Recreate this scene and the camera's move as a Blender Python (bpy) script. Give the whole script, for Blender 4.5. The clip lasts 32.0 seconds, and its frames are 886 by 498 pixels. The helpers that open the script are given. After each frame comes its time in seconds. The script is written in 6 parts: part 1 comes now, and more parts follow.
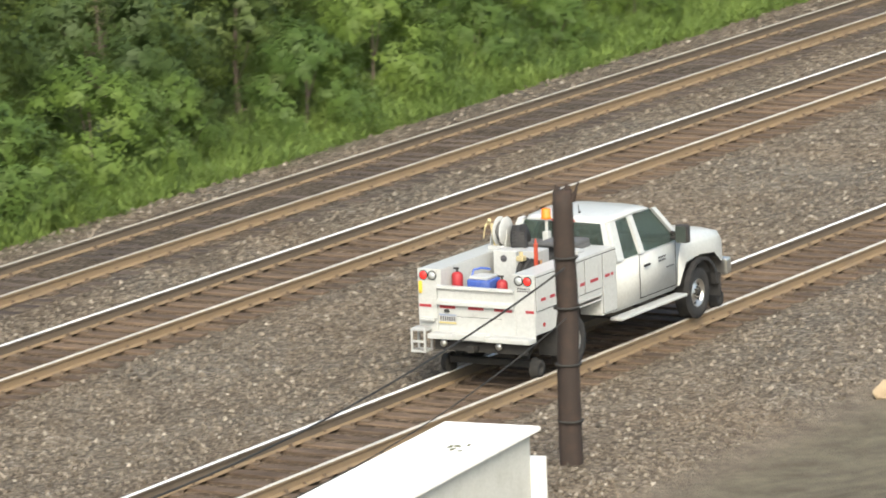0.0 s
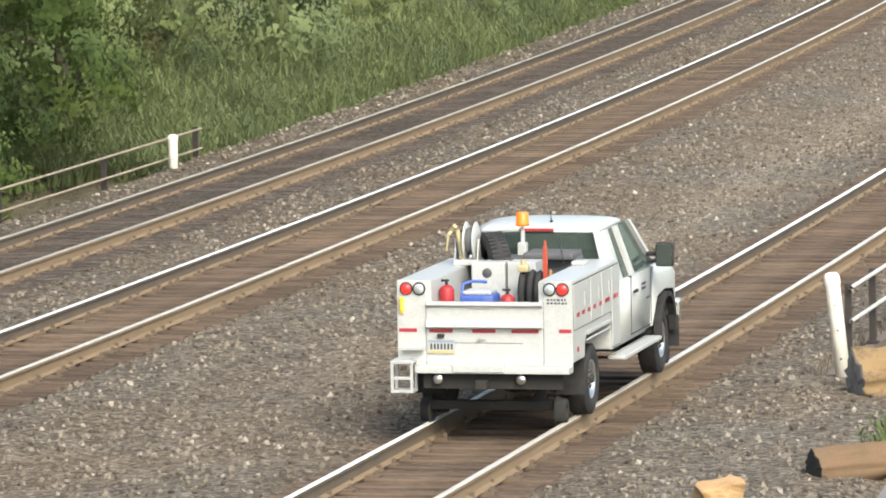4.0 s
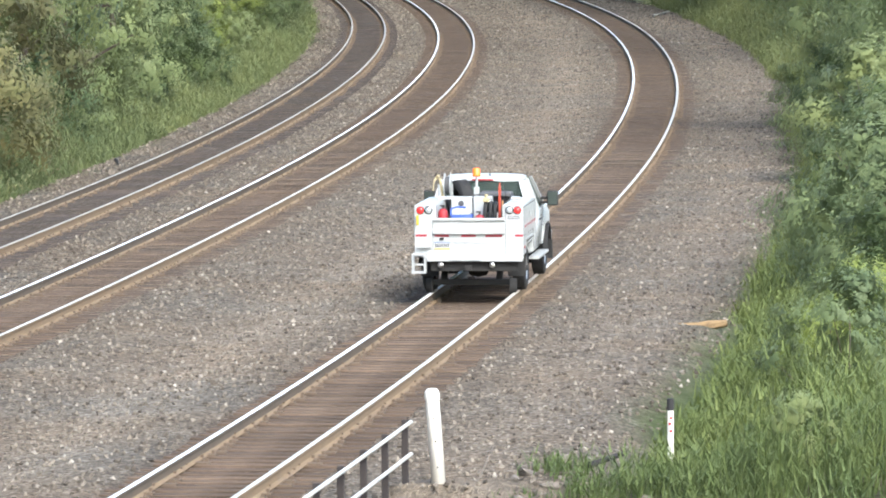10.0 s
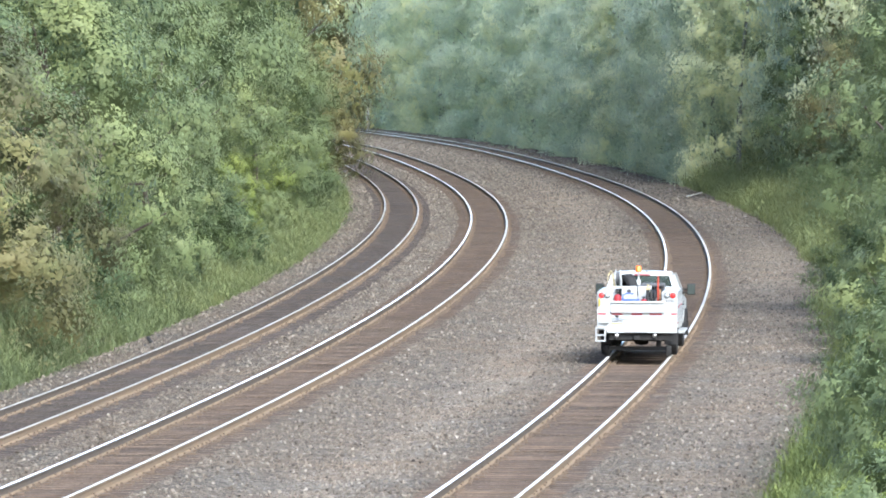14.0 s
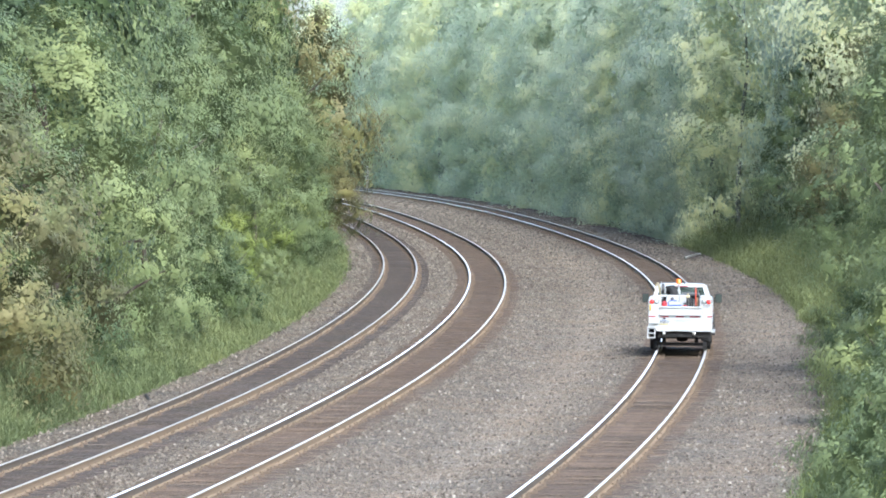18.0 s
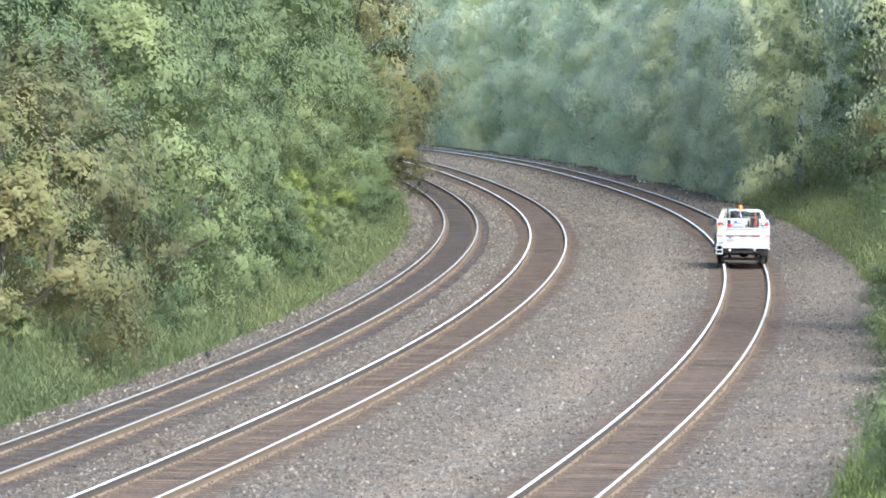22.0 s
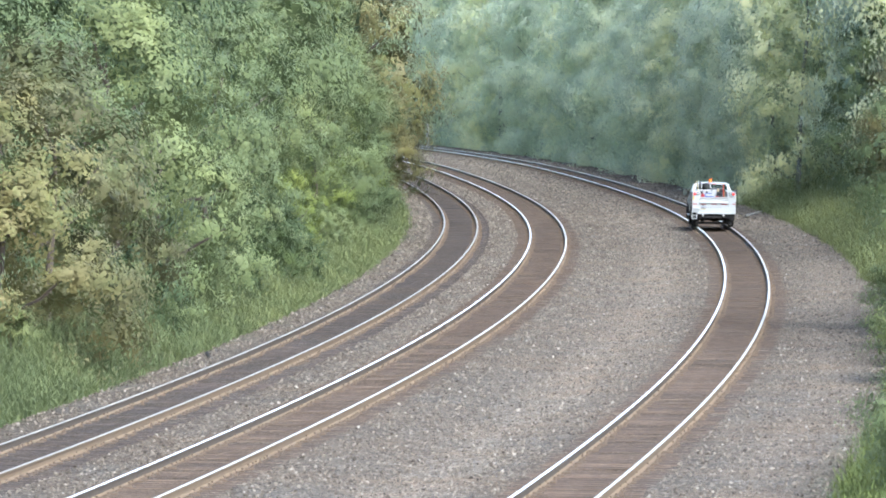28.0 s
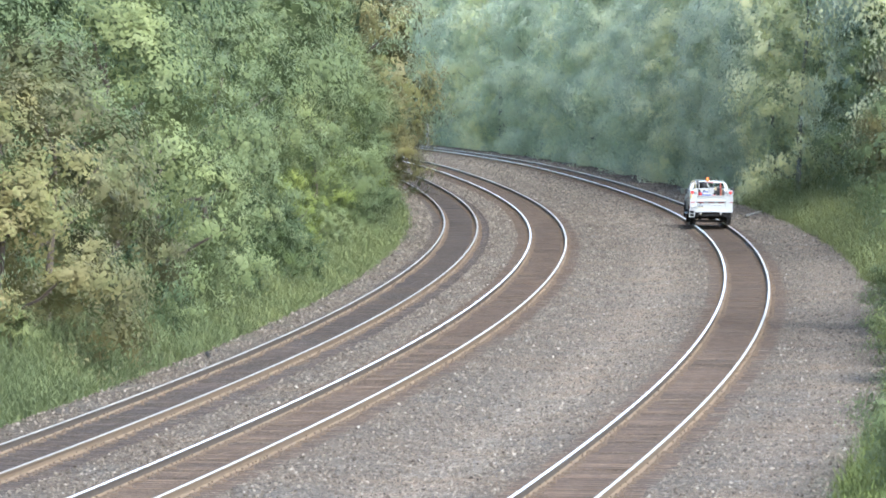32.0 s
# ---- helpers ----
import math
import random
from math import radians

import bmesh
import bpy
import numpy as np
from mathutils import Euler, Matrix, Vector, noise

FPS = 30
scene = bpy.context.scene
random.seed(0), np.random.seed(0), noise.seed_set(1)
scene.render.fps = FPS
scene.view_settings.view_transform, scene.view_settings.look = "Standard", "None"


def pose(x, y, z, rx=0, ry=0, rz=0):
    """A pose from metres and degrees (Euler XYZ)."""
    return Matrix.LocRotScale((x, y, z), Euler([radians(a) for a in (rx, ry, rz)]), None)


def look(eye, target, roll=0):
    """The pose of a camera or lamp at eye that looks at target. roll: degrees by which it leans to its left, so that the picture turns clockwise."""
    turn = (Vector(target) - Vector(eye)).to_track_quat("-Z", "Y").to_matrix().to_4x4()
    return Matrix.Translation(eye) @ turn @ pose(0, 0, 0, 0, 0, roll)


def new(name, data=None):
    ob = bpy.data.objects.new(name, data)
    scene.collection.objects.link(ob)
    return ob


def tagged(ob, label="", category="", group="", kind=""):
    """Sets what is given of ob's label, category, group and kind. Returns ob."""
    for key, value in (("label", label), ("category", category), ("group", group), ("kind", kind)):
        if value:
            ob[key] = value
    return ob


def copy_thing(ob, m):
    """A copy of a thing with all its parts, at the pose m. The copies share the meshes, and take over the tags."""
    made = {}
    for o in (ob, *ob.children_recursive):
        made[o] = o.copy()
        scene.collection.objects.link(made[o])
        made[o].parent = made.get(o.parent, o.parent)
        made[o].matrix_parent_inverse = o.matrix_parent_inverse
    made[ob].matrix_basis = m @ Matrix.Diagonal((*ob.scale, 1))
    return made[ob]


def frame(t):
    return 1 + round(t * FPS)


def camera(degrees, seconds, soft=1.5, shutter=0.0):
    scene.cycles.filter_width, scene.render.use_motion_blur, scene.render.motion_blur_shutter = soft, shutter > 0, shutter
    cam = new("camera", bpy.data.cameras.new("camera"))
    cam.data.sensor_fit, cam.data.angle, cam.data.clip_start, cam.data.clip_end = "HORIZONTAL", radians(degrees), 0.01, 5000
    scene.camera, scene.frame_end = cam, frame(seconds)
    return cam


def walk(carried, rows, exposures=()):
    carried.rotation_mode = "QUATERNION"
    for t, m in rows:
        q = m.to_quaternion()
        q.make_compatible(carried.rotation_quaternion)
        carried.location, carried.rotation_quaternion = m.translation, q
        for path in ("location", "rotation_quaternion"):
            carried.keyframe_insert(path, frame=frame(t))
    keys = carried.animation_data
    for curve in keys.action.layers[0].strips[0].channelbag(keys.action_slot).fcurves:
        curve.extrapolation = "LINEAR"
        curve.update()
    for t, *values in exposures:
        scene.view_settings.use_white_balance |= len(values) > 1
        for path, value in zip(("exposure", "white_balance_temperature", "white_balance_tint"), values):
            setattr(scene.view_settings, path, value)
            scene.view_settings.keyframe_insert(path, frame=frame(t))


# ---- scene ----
cam = camera(8.541, 32.0, soft=1.8, shutter=0.2)
PATH = [
    (0.0, look((19.844, -62.085, 17.401), (-15.945, 29.587, -0.359), -2.288)),
    (0.5, look((13.533, -56.960, 14.756), (-15.337, 37.518, -0.753), -2.601)),
    (1.0, look((8.240, -48.052, 12.695), (-15.255, 48.157, -1.154), -2.314)),
    (1.5, look((4.814, -43.216, 11.314), (-13.364, 54.352, -0.929), -2.040)),
    (2.0, look((1.912, -37.325, 9.998), (-11.915, 61.108, -0.941), -1.919)),
    (2.5, look((0.227, -30.320, 9.063), (-10.738, 68.583, -0.838), -1.459)),
    (3.0, look((-0.889, -21.332, 8.275), (-10.430, 77.775, -1.044), -1.137)),
    (3.5, look((-1.022, -16.810, 8.009), (-9.176, 82.441, -1.093), -1.059)),
    (5.5, look((0.329, -2.208, 8.095), (-7.108, 96.929, -2.697), -0.902)),
    (6.0, look((0.186, -2.474, 8.051), (-6.134, 96.784, -2.338), -0.671)),
    (6.5, look((0.233, -2.380, 8.036), (-4.752, 97.048, -1.411), -0.869)),
    (7.0, look((0.293, -2.384, 8.065), (-2.932, 97.203, -0.430), -0.937)),
    (7.5, look((0.000, 0.000, 7.895), (-2.116, 99.610, -0.672), -0.416)),
    (8.0, look((0.000, 0.000, 7.895), (-1.020, 99.663, -0.238), -0.472)),
    (8.5, look((0.000, 0.000, 7.895), (-0.479, 99.706, 0.249), -0.473)),
    (9.0, look((0.000, 0.000, 7.895), (-0.293, 99.730, 0.556), -0.444)),
    (9.5, look((0.000, 0.000, 7.895), (0.570, 99.762, 1.021), -0.283)),
    (10.0, look((0.000, 0.000, 7.895), (1.527, 99.767, 1.252), -0.334)),
    (10.5, look((0.000, 0.000, 7.895), (1.947, 99.776, 1.497), -0.293)),
    (11.0, look((0.000, 0.000, 7.895), (2.070, 99.796, 1.855), -0.250)),
    (11.5, look((0.000, 0.000, 7.895), (1.993, 99.835, 2.511), -0.180)),
    (12.0, look((0.000, 0.000, 7.895), (1.932, 99.869, 3.155), -0.103)),
    (12.5, look((0.000, 0.000, 7.895), (1.879, 99.884, 3.459), -0.076)),
    (13.0, look((0.000, 0.000, 7.895), (1.785, 99.905, 3.922), -0.029)),
    (13.5, look((0.000, 0.000, 7.895), (1.392, 99.922, 4.212), -0.043)),
    (14.0, look((0.000, 0.000, 7.895), (0.996, 99.930, 4.283), -0.027)),
    (14.5, look((0.000, 0.000, 7.895), (0.824, 99.941, 4.549), -0.037)),
    (16.5, look((0.000, 0.000, 7.895), (1.094, 99.954, 5.071), 0.014)),
    (17.0, look((0.000, 0.000, 7.895), (1.008, 99.961, 5.307), 0.158)),
    (17.5, look((0.000, 0.000, 7.895), (1.046, 99.963, 5.397), 0.324)),
    (18.0, look((0.000, 0.000, 7.895), (1.018, 99.961, 5.281), 0.330)),
    (18.5, look((0.000, 0.000, 7.895), (0.931, 99.956, 5.086), 0.247)),
    (19.0, look((0.000, 0.000, 7.895), (0.373, 99.947, 4.663), 0.290)),
    (19.5, look((0.000, 0.000, 7.895), (-2.070, 99.922, 4.521), -0.138)),
    (20.0, look((0.000, 0.000, 7.895), (-2.667, 99.907, 4.520), 0.373)),
    (20.5, look((0.000, 0.000, 7.895), (0.098, 99.945, 4.573), 0.327)),
    (21.0, look((0.000, 0.000, 7.895), (0.000, 99.945, 4.566), 0.327)),
    (21.5, look((0.000, 0.000, 7.895), (0.000, 99.945, 4.566), 0.327)),
    (32.0, look((0.000, 0.000, 7.895), (0.000, 99.945, 4.566), 0.327)),
]

EXPOSURES = [(0.0, 1.32, 7100, 5), (3.5, 1.38, 6850, 5), (7.0, 1.5, 6500, 6), (13.0, 1.84, 5750, 7), (32.0, 1.86, 5600, 7)]
walk(cam, PATH, EXPOSURES)

# ---- light: bright hazy overcast, soft high sun ----
world = bpy.data.worlds.new("overcast_sky")
scene.world = world
world.use_nodes = True
wn = world.node_tree.nodes
wl = world.node_tree.links
sky = wn.new("ShaderNodeTexSky")
sky.sky_type = "NISHITA"
sky.sun_disc = False
sky.sun_elevation = radians(41.5)
sky.sun_rotation = radians(155.1)
sky.air_density = 1.0
sky.dust_density = 2.5
sky.ozone_density = 1.0
wn["Background"].inputs["Strength"].default_value = 0.15
wl.new(sky.outputs["Color"], wn["Background"].inputs["Color"])
sun = new("sun", bpy.data.lights.new("sun", "SUN"))
sun.data.energy = 2.1
sun.data.angle = radians(32)
sun.data.color = (1.0, 0.95, 0.86)
sun.matrix_world = look((38, -82, 80), (0, 0, 0))

# ---- materials ----


def shader(name, rough=0.8, metal=0.0, spec=0.3):
    m = bpy.data.materials.new(name)
    m.use_nodes = True
    b = m.node_tree.nodes["Principled BSDF"]
    b.inputs["Roughness"].default_value = rough
    b.inputs["Metallic"].default_value = metal
    b.inputs["Specular IOR Level"].default_value = spec
    return m, m.node_tree.nodes, m.node_tree.links, b


def ramp(n, l, src, stops):
    r = n.new("ShaderNodeValToRGB")
    e = r.color_ramp.elements
    while len(e) < len(stops):
        e.new(0.5)
    for i, (p, c) in enumerate(stops):
        e[i].position = p
        e[i].color = (*c, 1)
    l.new(src, r.inputs["Fac"])
    return r


def tex(n, l, co, scale, detail=4.0, rough=0.6, kind="noise"):
    t = n.new("ShaderNodeTexVoronoi" if kind == "voronoi" else "ShaderNodeTexNoise")
    t.inputs["Scale"].default_value = scale
    if kind != "voronoi":
        t.inputs["Detail"].default_value = detail
        t.inputs["Roughness"].default_value = rough
    l.new(co, t.inputs["Vector"])
    return t


def mix(n, l, a, b, fac, mode="MIX"):
    x = n.new("ShaderNodeMix")
    x.data_type = "RGBA"
    x.blend_type = mode
    for sock, v in ((x.inputs["Factor"], fac), (x.inputs["A"], a), (x.inputs["B"], b)):
        if isinstance(v, (int, float)):
            sock.default_value = v
        elif isinstance(v, tuple):
            sock.default_value = (*v, 1)
        else:
            l.new(v, sock)
    return x.outputs["Result"]


def bump(n, l, b, height, strength, dist=0.02):
    k = n.new("ShaderNodeBump")
    k.inputs["Strength"].default_value = strength
    k.inputs["Distance"].default_value = dist
    l.new(height, k.inputs["Height"])
    l.new(k.outputs["Normal"], b.inputs["Normal"])


def painted(name, col, rough=0.5, metal=0.0, wear=0.15, dirt=(0.16, 0.13, 0.10), scale=3.0, spec=0.3):
    """Coat of one colour with grain and dirt at two scales."""
    m, n, l, b = shader(name, rough, metal, spec)
    co = n.new("ShaderNodeTexCoord").outputs["Object"]
    big = tex(n, l, co, scale, 5, 0.65)
    fine = tex(n, l, co, scale * 14, 3, 0.7)
    r1 = ramp(n, l, big.outputs["Fac"], [(0.48, (0, 0, 0)), (0.75, (1, 1, 1))])
    f = n.new("ShaderNodeMath")
    f.operation = "MULTIPLY"
    f.inputs[1].default_value = wear
    l.new(r1.outputs["Color"], f.inputs[0])
    c = mix(n, l, col, dirt, f.outputs[0])
    r2 = ramp(n, l, fine.outputs["Fac"], [(0.3, (0.9, 0.9, 0.9)), (0.7, (1.06, 1.06, 1.06))])
    l.new(mix(n, l, c, r2.outputs["Color"], 1.0, "MULTIPLY"), b.inputs["Base Color"])
    bump(n, l, b, fine.outputs["Fac"], 0.12, 0.004)
    return m


def gravel_material():
    m, n, l, b = shader("ballast_gravel", 0.95, 0, 0.15)
    g = n.new("ShaderNodeNewGeometry")
    co = g.outputs["Position"]
    lie = n.new("ShaderNodeVectorMath")
    lie.operation = "MULTIPLY"
    lie.inputs[1].default_value = (1.0, 0.8, 1.0)
    l.new(co, lie.inputs[0])
    v = tex(n, l, lie.outputs[0], 19.0, kind="voronoi")
    v2 = tex(n, l, lie.outputs[0], 42.0, kind="voronoi")
    big = tex(n, l, co, 0.22, 5, 0.6)
    mid = tex(n, l, co, 1.7, 4, 0.7)
    sv = n.new("ShaderNodeSeparateColor")
    l.new(v.outputs["Color"], sv.inputs["Color"])
    stone = ramp(n, l, sv.outputs["Red"], [(0.0, (0.12, 0.101, 0.08)), (0.35, (0.24, 0.204, 0.164)), (0.70, (0.33, 0.284, 0.231)), (0.90, (0.42, 0.37, 0.306)), (1.0, (0.54, 0.49, 0.425))])
    gap = ramp(n, l, v.outputs["Distance"], [(0.02, (1, 1, 1)), (0.055, (0.42, 0.42, 0.42))])
    c = mix(n, l, stone.outputs["Color"], gap.outputs["Color"], 0.8, "MULTIPLY")
    warm = ramp(n, l, big.outputs["Fac"], [(0.35, (0.97, 0.99, 1.0)), (0.65, (1.10, 1.0, 0.89))])
    c = mix(n, l, c, warm.outputs["Color"], 0.9, "MULTIPLY")
    spots = ramp(n, l, mid.outputs["Fac"], [(0.3, (0.72, 0.70, 0.68)), (0.7, (1.28, 1.27, 1.25))])
    c = mix(n, l, c, spots.outputs["Color"], 0.75, "MULTIPLY")
    # rusty and oily tint of the beds, carried as an attribute of the ground
    a = n.new("ShaderNodeAttribute")
    a.attribute_name = "bed"
    sep = n.new("ShaderNodeSeparateColor")
    l.new(a.outputs["Color"], sep.inputs["Color"])
    c = mix(n, l, c, mix(n, l, c, (0.60, 0.50, 0.42), 1.0, "MULTIPLY"), sep.outputs["Red"])
    c = mix(n, l, c, mix(n, l, c, (0.42, 0.40, 0.40), 1.0, "MULTIPLY"), sep.outputs["Green"])
    grass = ramp(n, l, mid.outputs["Fac"], [(0.3, (0.035, 0.055, 0.016)), (0.7, (0.085, 0.12, 0.035))])
    c = mix(n, l, c, grass.outputs["Color"], sep.outputs["Blue"])
    soil = ramp(n, l, mid.outputs["Fac"], [(0.3, (0.135, 0.112, 0.088)), (0.7, (0.25, 0.21, 0.165))])
    earth = mix(n, l, soil.outputs["Color"], mix(n, l, c, (0.62, 0.58, 0.52), 1.0, "MULTIPLY"), 0.3)
    c = mix(n, l, c, earth, a.outputs["Alpha"])
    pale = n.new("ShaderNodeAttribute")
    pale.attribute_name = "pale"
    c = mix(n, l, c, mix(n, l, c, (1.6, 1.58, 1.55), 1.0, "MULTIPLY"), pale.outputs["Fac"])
    l.new(c, b.inputs["Base Color"])
    h = n.new("ShaderNodeMath")
    h.operation = "ADD"
    l.new(v.outputs["Distance"], h.inputs[0])
    l.new(v2.outputs["Distance"], h.inputs[1])
    bump(n, l, b, h.outputs[0], 0.9, 0.05)
    return m


def leaf_material(name, dark, light, warm, haze_sheen=0.08, thin=0.3):
    """Leaves with a pale sheen that stands in for haze."""
    m, n, l, b = shader(name, 0.55, 0, 0.25)
    b.inputs["Sheen Weight"].default_value = haze_sheen
    b.inputs["Sheen Roughness"].default_value = 0.7
    b.inputs["Sheen Tint"].default_value = (0.88, 1.0, 0.92, 1)
    g = n.new("ShaderNodeNewGeometry")
    obj = n.new("ShaderNodeObjectInfo")
    big = tex(n, l, g.outputs["Position"], 0.35, 3, 0.6)
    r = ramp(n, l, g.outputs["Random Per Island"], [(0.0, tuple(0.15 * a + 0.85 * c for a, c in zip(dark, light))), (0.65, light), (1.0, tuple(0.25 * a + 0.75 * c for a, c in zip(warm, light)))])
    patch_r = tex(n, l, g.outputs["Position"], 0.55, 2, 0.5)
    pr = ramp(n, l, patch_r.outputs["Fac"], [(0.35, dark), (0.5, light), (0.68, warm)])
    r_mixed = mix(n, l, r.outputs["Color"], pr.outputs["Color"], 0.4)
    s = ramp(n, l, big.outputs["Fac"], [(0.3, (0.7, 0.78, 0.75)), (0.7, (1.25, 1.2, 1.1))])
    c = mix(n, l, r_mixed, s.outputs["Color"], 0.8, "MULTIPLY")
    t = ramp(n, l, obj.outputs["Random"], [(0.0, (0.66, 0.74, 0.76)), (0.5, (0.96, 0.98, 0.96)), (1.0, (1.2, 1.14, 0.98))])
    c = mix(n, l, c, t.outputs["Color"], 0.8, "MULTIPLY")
    l.new(c, b.inputs["Base Color"])
    tr = n.new("ShaderNodeBsdfTranslucent")
    l.new(c, tr.inputs["Color"])
    ms = n.new("ShaderNodeMixShader")
    ms.inputs["Fac"].default_value = thin
    l.new(b.outputs[0], ms.inputs[1])
    l.new(tr.outputs[0], ms.inputs[2])
    l.new(ms.outputs[0], n["Material Output"].inputs["Surface"])
    return m


def wood_tie_material(name, base, dark):
    m, n, l, b = shader(name, 0.9, 0, 0.1)
    co = n.new("ShaderNodeTexCoord").outputs["Object"]
    obj = n.new("ShaderNodeObjectInfo")
    mp = n.new("ShaderNodeMapping")
    mp.inputs["Scale"].default_value = (1.2, 26, 26)
    l.new(co, mp.inputs["Vector"])
    grain = tex(n, l, mp.outputs["Vector"], 1.0, 4, 0.7)
    blot = tex(n, l, co, 2.2, 4, 0.6)
    r = ramp(n, l, grain.outputs["Fac"], [(0.3, dark), (0.7, base)])
    s = ramp(n, l, blot.outputs["Fac"], [(0.3, (0.55, 0.52, 0.5)), (0.7, (1.2, 1.15, 1.1))])
    c = mix(n, l, r.outputs["Color"], s.outputs["Color"], 0.8, "MULTIPLY")
    t = ramp(n, l, obj.outputs["Random"], [(0.0, (0.7, 0.7, 0.72)), (1.0, (1.25, 1.2, 1.15))])
    l.new(mix(n, l, c, t.outputs["Color"], 0.9, "MULTIPLY"), b.inputs["Base Color"])
    bump(n, l, b, grain.outputs["Fac"], 0.5, 0.01)
    return m


GRAVEL = gravel_material()
RAIL_RUST = painted("rusty_rail_web", (0.20, 0.143, 0.088), 0.8, 0.05, 0.45, (0.13, 0.10, 0.075), 2.0)
# gauge side of each rail, darker than its outer side
RAIL_GAUGE = painted("dark_gauge_rail_side", (0.115, 0.09, 0.066), 0.75, 0.1, 0.5, (0.06, 0.05, 0.04), 2.0)
# pale base colours stand in for the sky's glint on the polished steel
RAIL_HEAD = painted("polished_rail_head_glint", (0.92, 0.90, 0.86), 0.42, 0.45, 0.10, (0.4, 0.35, 0.3), 1.0, 0.5)
RAIL_WORN = painted("partly_polished_rail_head", (0.60, 0.56, 0.49), 0.46, 0.4, 0.25, (0.3, 0.24, 0.18), 1.0, 0.5)
RAIL_DULL = painted("dull_rail_head", (0.42, 0.38, 0.32), 0.5, 0.4, 0.3, (0.2, 0.15, 0.1), 1.0, 0.5)
TIE_WOOD = wood_tie_material("weathered_tie_wood", (0.155, 0.12, 0.093), (0.068, 0.053, 0.042))
TIE_DARK = wood_tie_material("oily_tie_wood", (0.12, 0.10, 0.09), (0.05, 0.044, 0.04))
PLATE = painted("rusty_tie_plate", (0.115, 0.085, 0.06), 0.85, 0.05, 0.5, (0.12, 0.09, 0.065), 6.0)
WHITE = painted("white_truck_paint", (0.385, 0.397, 0.395), 0.32, 0.0, 0.10, (0.5, 0.47, 0.42), 1.3, 0.5)

# ---- helpers of this scene ----


def part(name, bm, material, parent=None, label="", smooth=False):
    me = bpy.data.meshes.new(name)
    bm.to_mesh(me)
    bm.free()
    for mat in material if isinstance(material, (list, tuple)) else [material]:
        me.materials.append(mat)
    if smooth:
        me.polygons.foreach_set("use_smooth", [True] * len(me.polygons))
    ob = new(name, me)
    if parent:
        ob.parent = parent
    if label:
        ob["label"] = label
    return ob


def mesh_part(name, verts, faces, material, parent=None, smooth=False):
    me = bpy.data.meshes.new(name)
    me.from_pydata(verts, [], faces)
    me.materials.append(material)
    if smooth:
        me.polygons.foreach_set("use_smooth", [True] * len(me.polygons))
    me.update()
    ob = new(name, me)
    if parent:
        ob.parent = parent
    return ob


def empty(name, x=0, y=0, z=0, rz=0):
    ob = new(name)
    ob.matrix_basis = pose(x, y, z, 0, 0, rz)
    return ob


def box(bm, x0, x1, y0, y1, z0, z1, bev=0.0, mi=0):
    r = bmesh.ops.create_cube(bm, size=1)
    vs = r["verts"]
    for v in vs:
        v.co = Vector((x0 + (v.co.x + 0.5) * (x1 - x0), y0 + (v.co.y + 0.5) * (y1 - y0), z0 + (v.co.z + 0.5) * (z1 - z0)))
    es = list({e for v in vs for e in v.link_edges})
    fs = list({f for v in vs for f in v.link_faces})
    for f in fs:
        f.material_index = mi
    if bev:
        out = bmesh.ops.bevel(bm, geom=es, offset=bev, segments=2, affect="EDGES", profile=0.6)
        for f in out["faces"]:
            f.material_index = mi
    return bm


def tube(bm, a, b, r, n=10, r2=None, mi=0):
    a, b = Vector(a), Vector(b)
    d = b - a
    m = Matrix.Translation((a + b) / 2) @ d.to_track_quat("Z", "Y").to_matrix().to_4x4()
    out = bmesh.ops.create_cone(bm, cap_ends=True, segments=n, radius1=r, radius2=r if r2 is None else r2, depth=d.length, matrix=m)
    for f in {f for v in out["verts"] for f in v.link_faces}:
        f.material_index = mi
    return bm


def lathe(bm, prof, axis="X", n=28, centre=(0, 0, 0), mi=0):
    """Turns a profile of (along, radius) round an axis; closes nothing."""
    rings = []
    c = Vector(centre)
    for t, r in prof:
        ring = []
        for i in range(n):
            a = 2 * math.pi * i / n
            p = (t, r * math.cos(a), r * math.sin(a)) if axis == "X" else (r * math.cos(a), r * math.sin(a), t) if axis == "Z" else (r * math.cos(a), t, r * math.sin(a))
            ring.append(bm.verts.new(c + Vector(p)))
        rings.append(ring)
    for r0, r1 in zip(rings, rings[1:]):
        for i in range(n):
            f = bm.faces.new((r0[i], r0[(i + 1) % n], r1[(i + 1) % n], r1[i]))
            f.material_index = mi
            f.smooth = True
    return bm


def prism(bm, outline, x0, x1, mi=0):
    """Extrudes a side outline of (y, z) from x0 to x1."""
    a = [bm.verts.new((x0, y, z)) for y, z in outline]
    b = [bm.verts.new((x1, y, z)) for y, z in outline]
    n = len(outline)
    fs = [bm.faces.new(a[::-1]), bm.faces.new(b)]
    for i in range(n):
        fs.append(bm.faces.new((a[i], a[(i + 1) % n], b[(i + 1) % n], b[i])))
    for f in fs:
        f.material_index = mi
    return fs


def fixed(bm):
    bmesh.ops.recalc_face_normals(bm, faces=bm.faces)
    return bm


# ---- the plan: three tracks on one long curve to the left ----
STEP = 22.0
BEND = (0.001005, 0.00075, 0.000158, -0.000388, -0.00076, -0.000738, -0.000592, -0.000689, -0.000746, -0.00068, -0.000679, -0.000676,
        -0.000762, -0.000776, -0.000739, -0.000607, -0.000429, -0.000366, -0.00045, -0.000666, -0.000851, -0.000927, -0.000954)
TRACK_MID = 7.654
TRACK_FAR = 11.502
GAUGE = 1.505


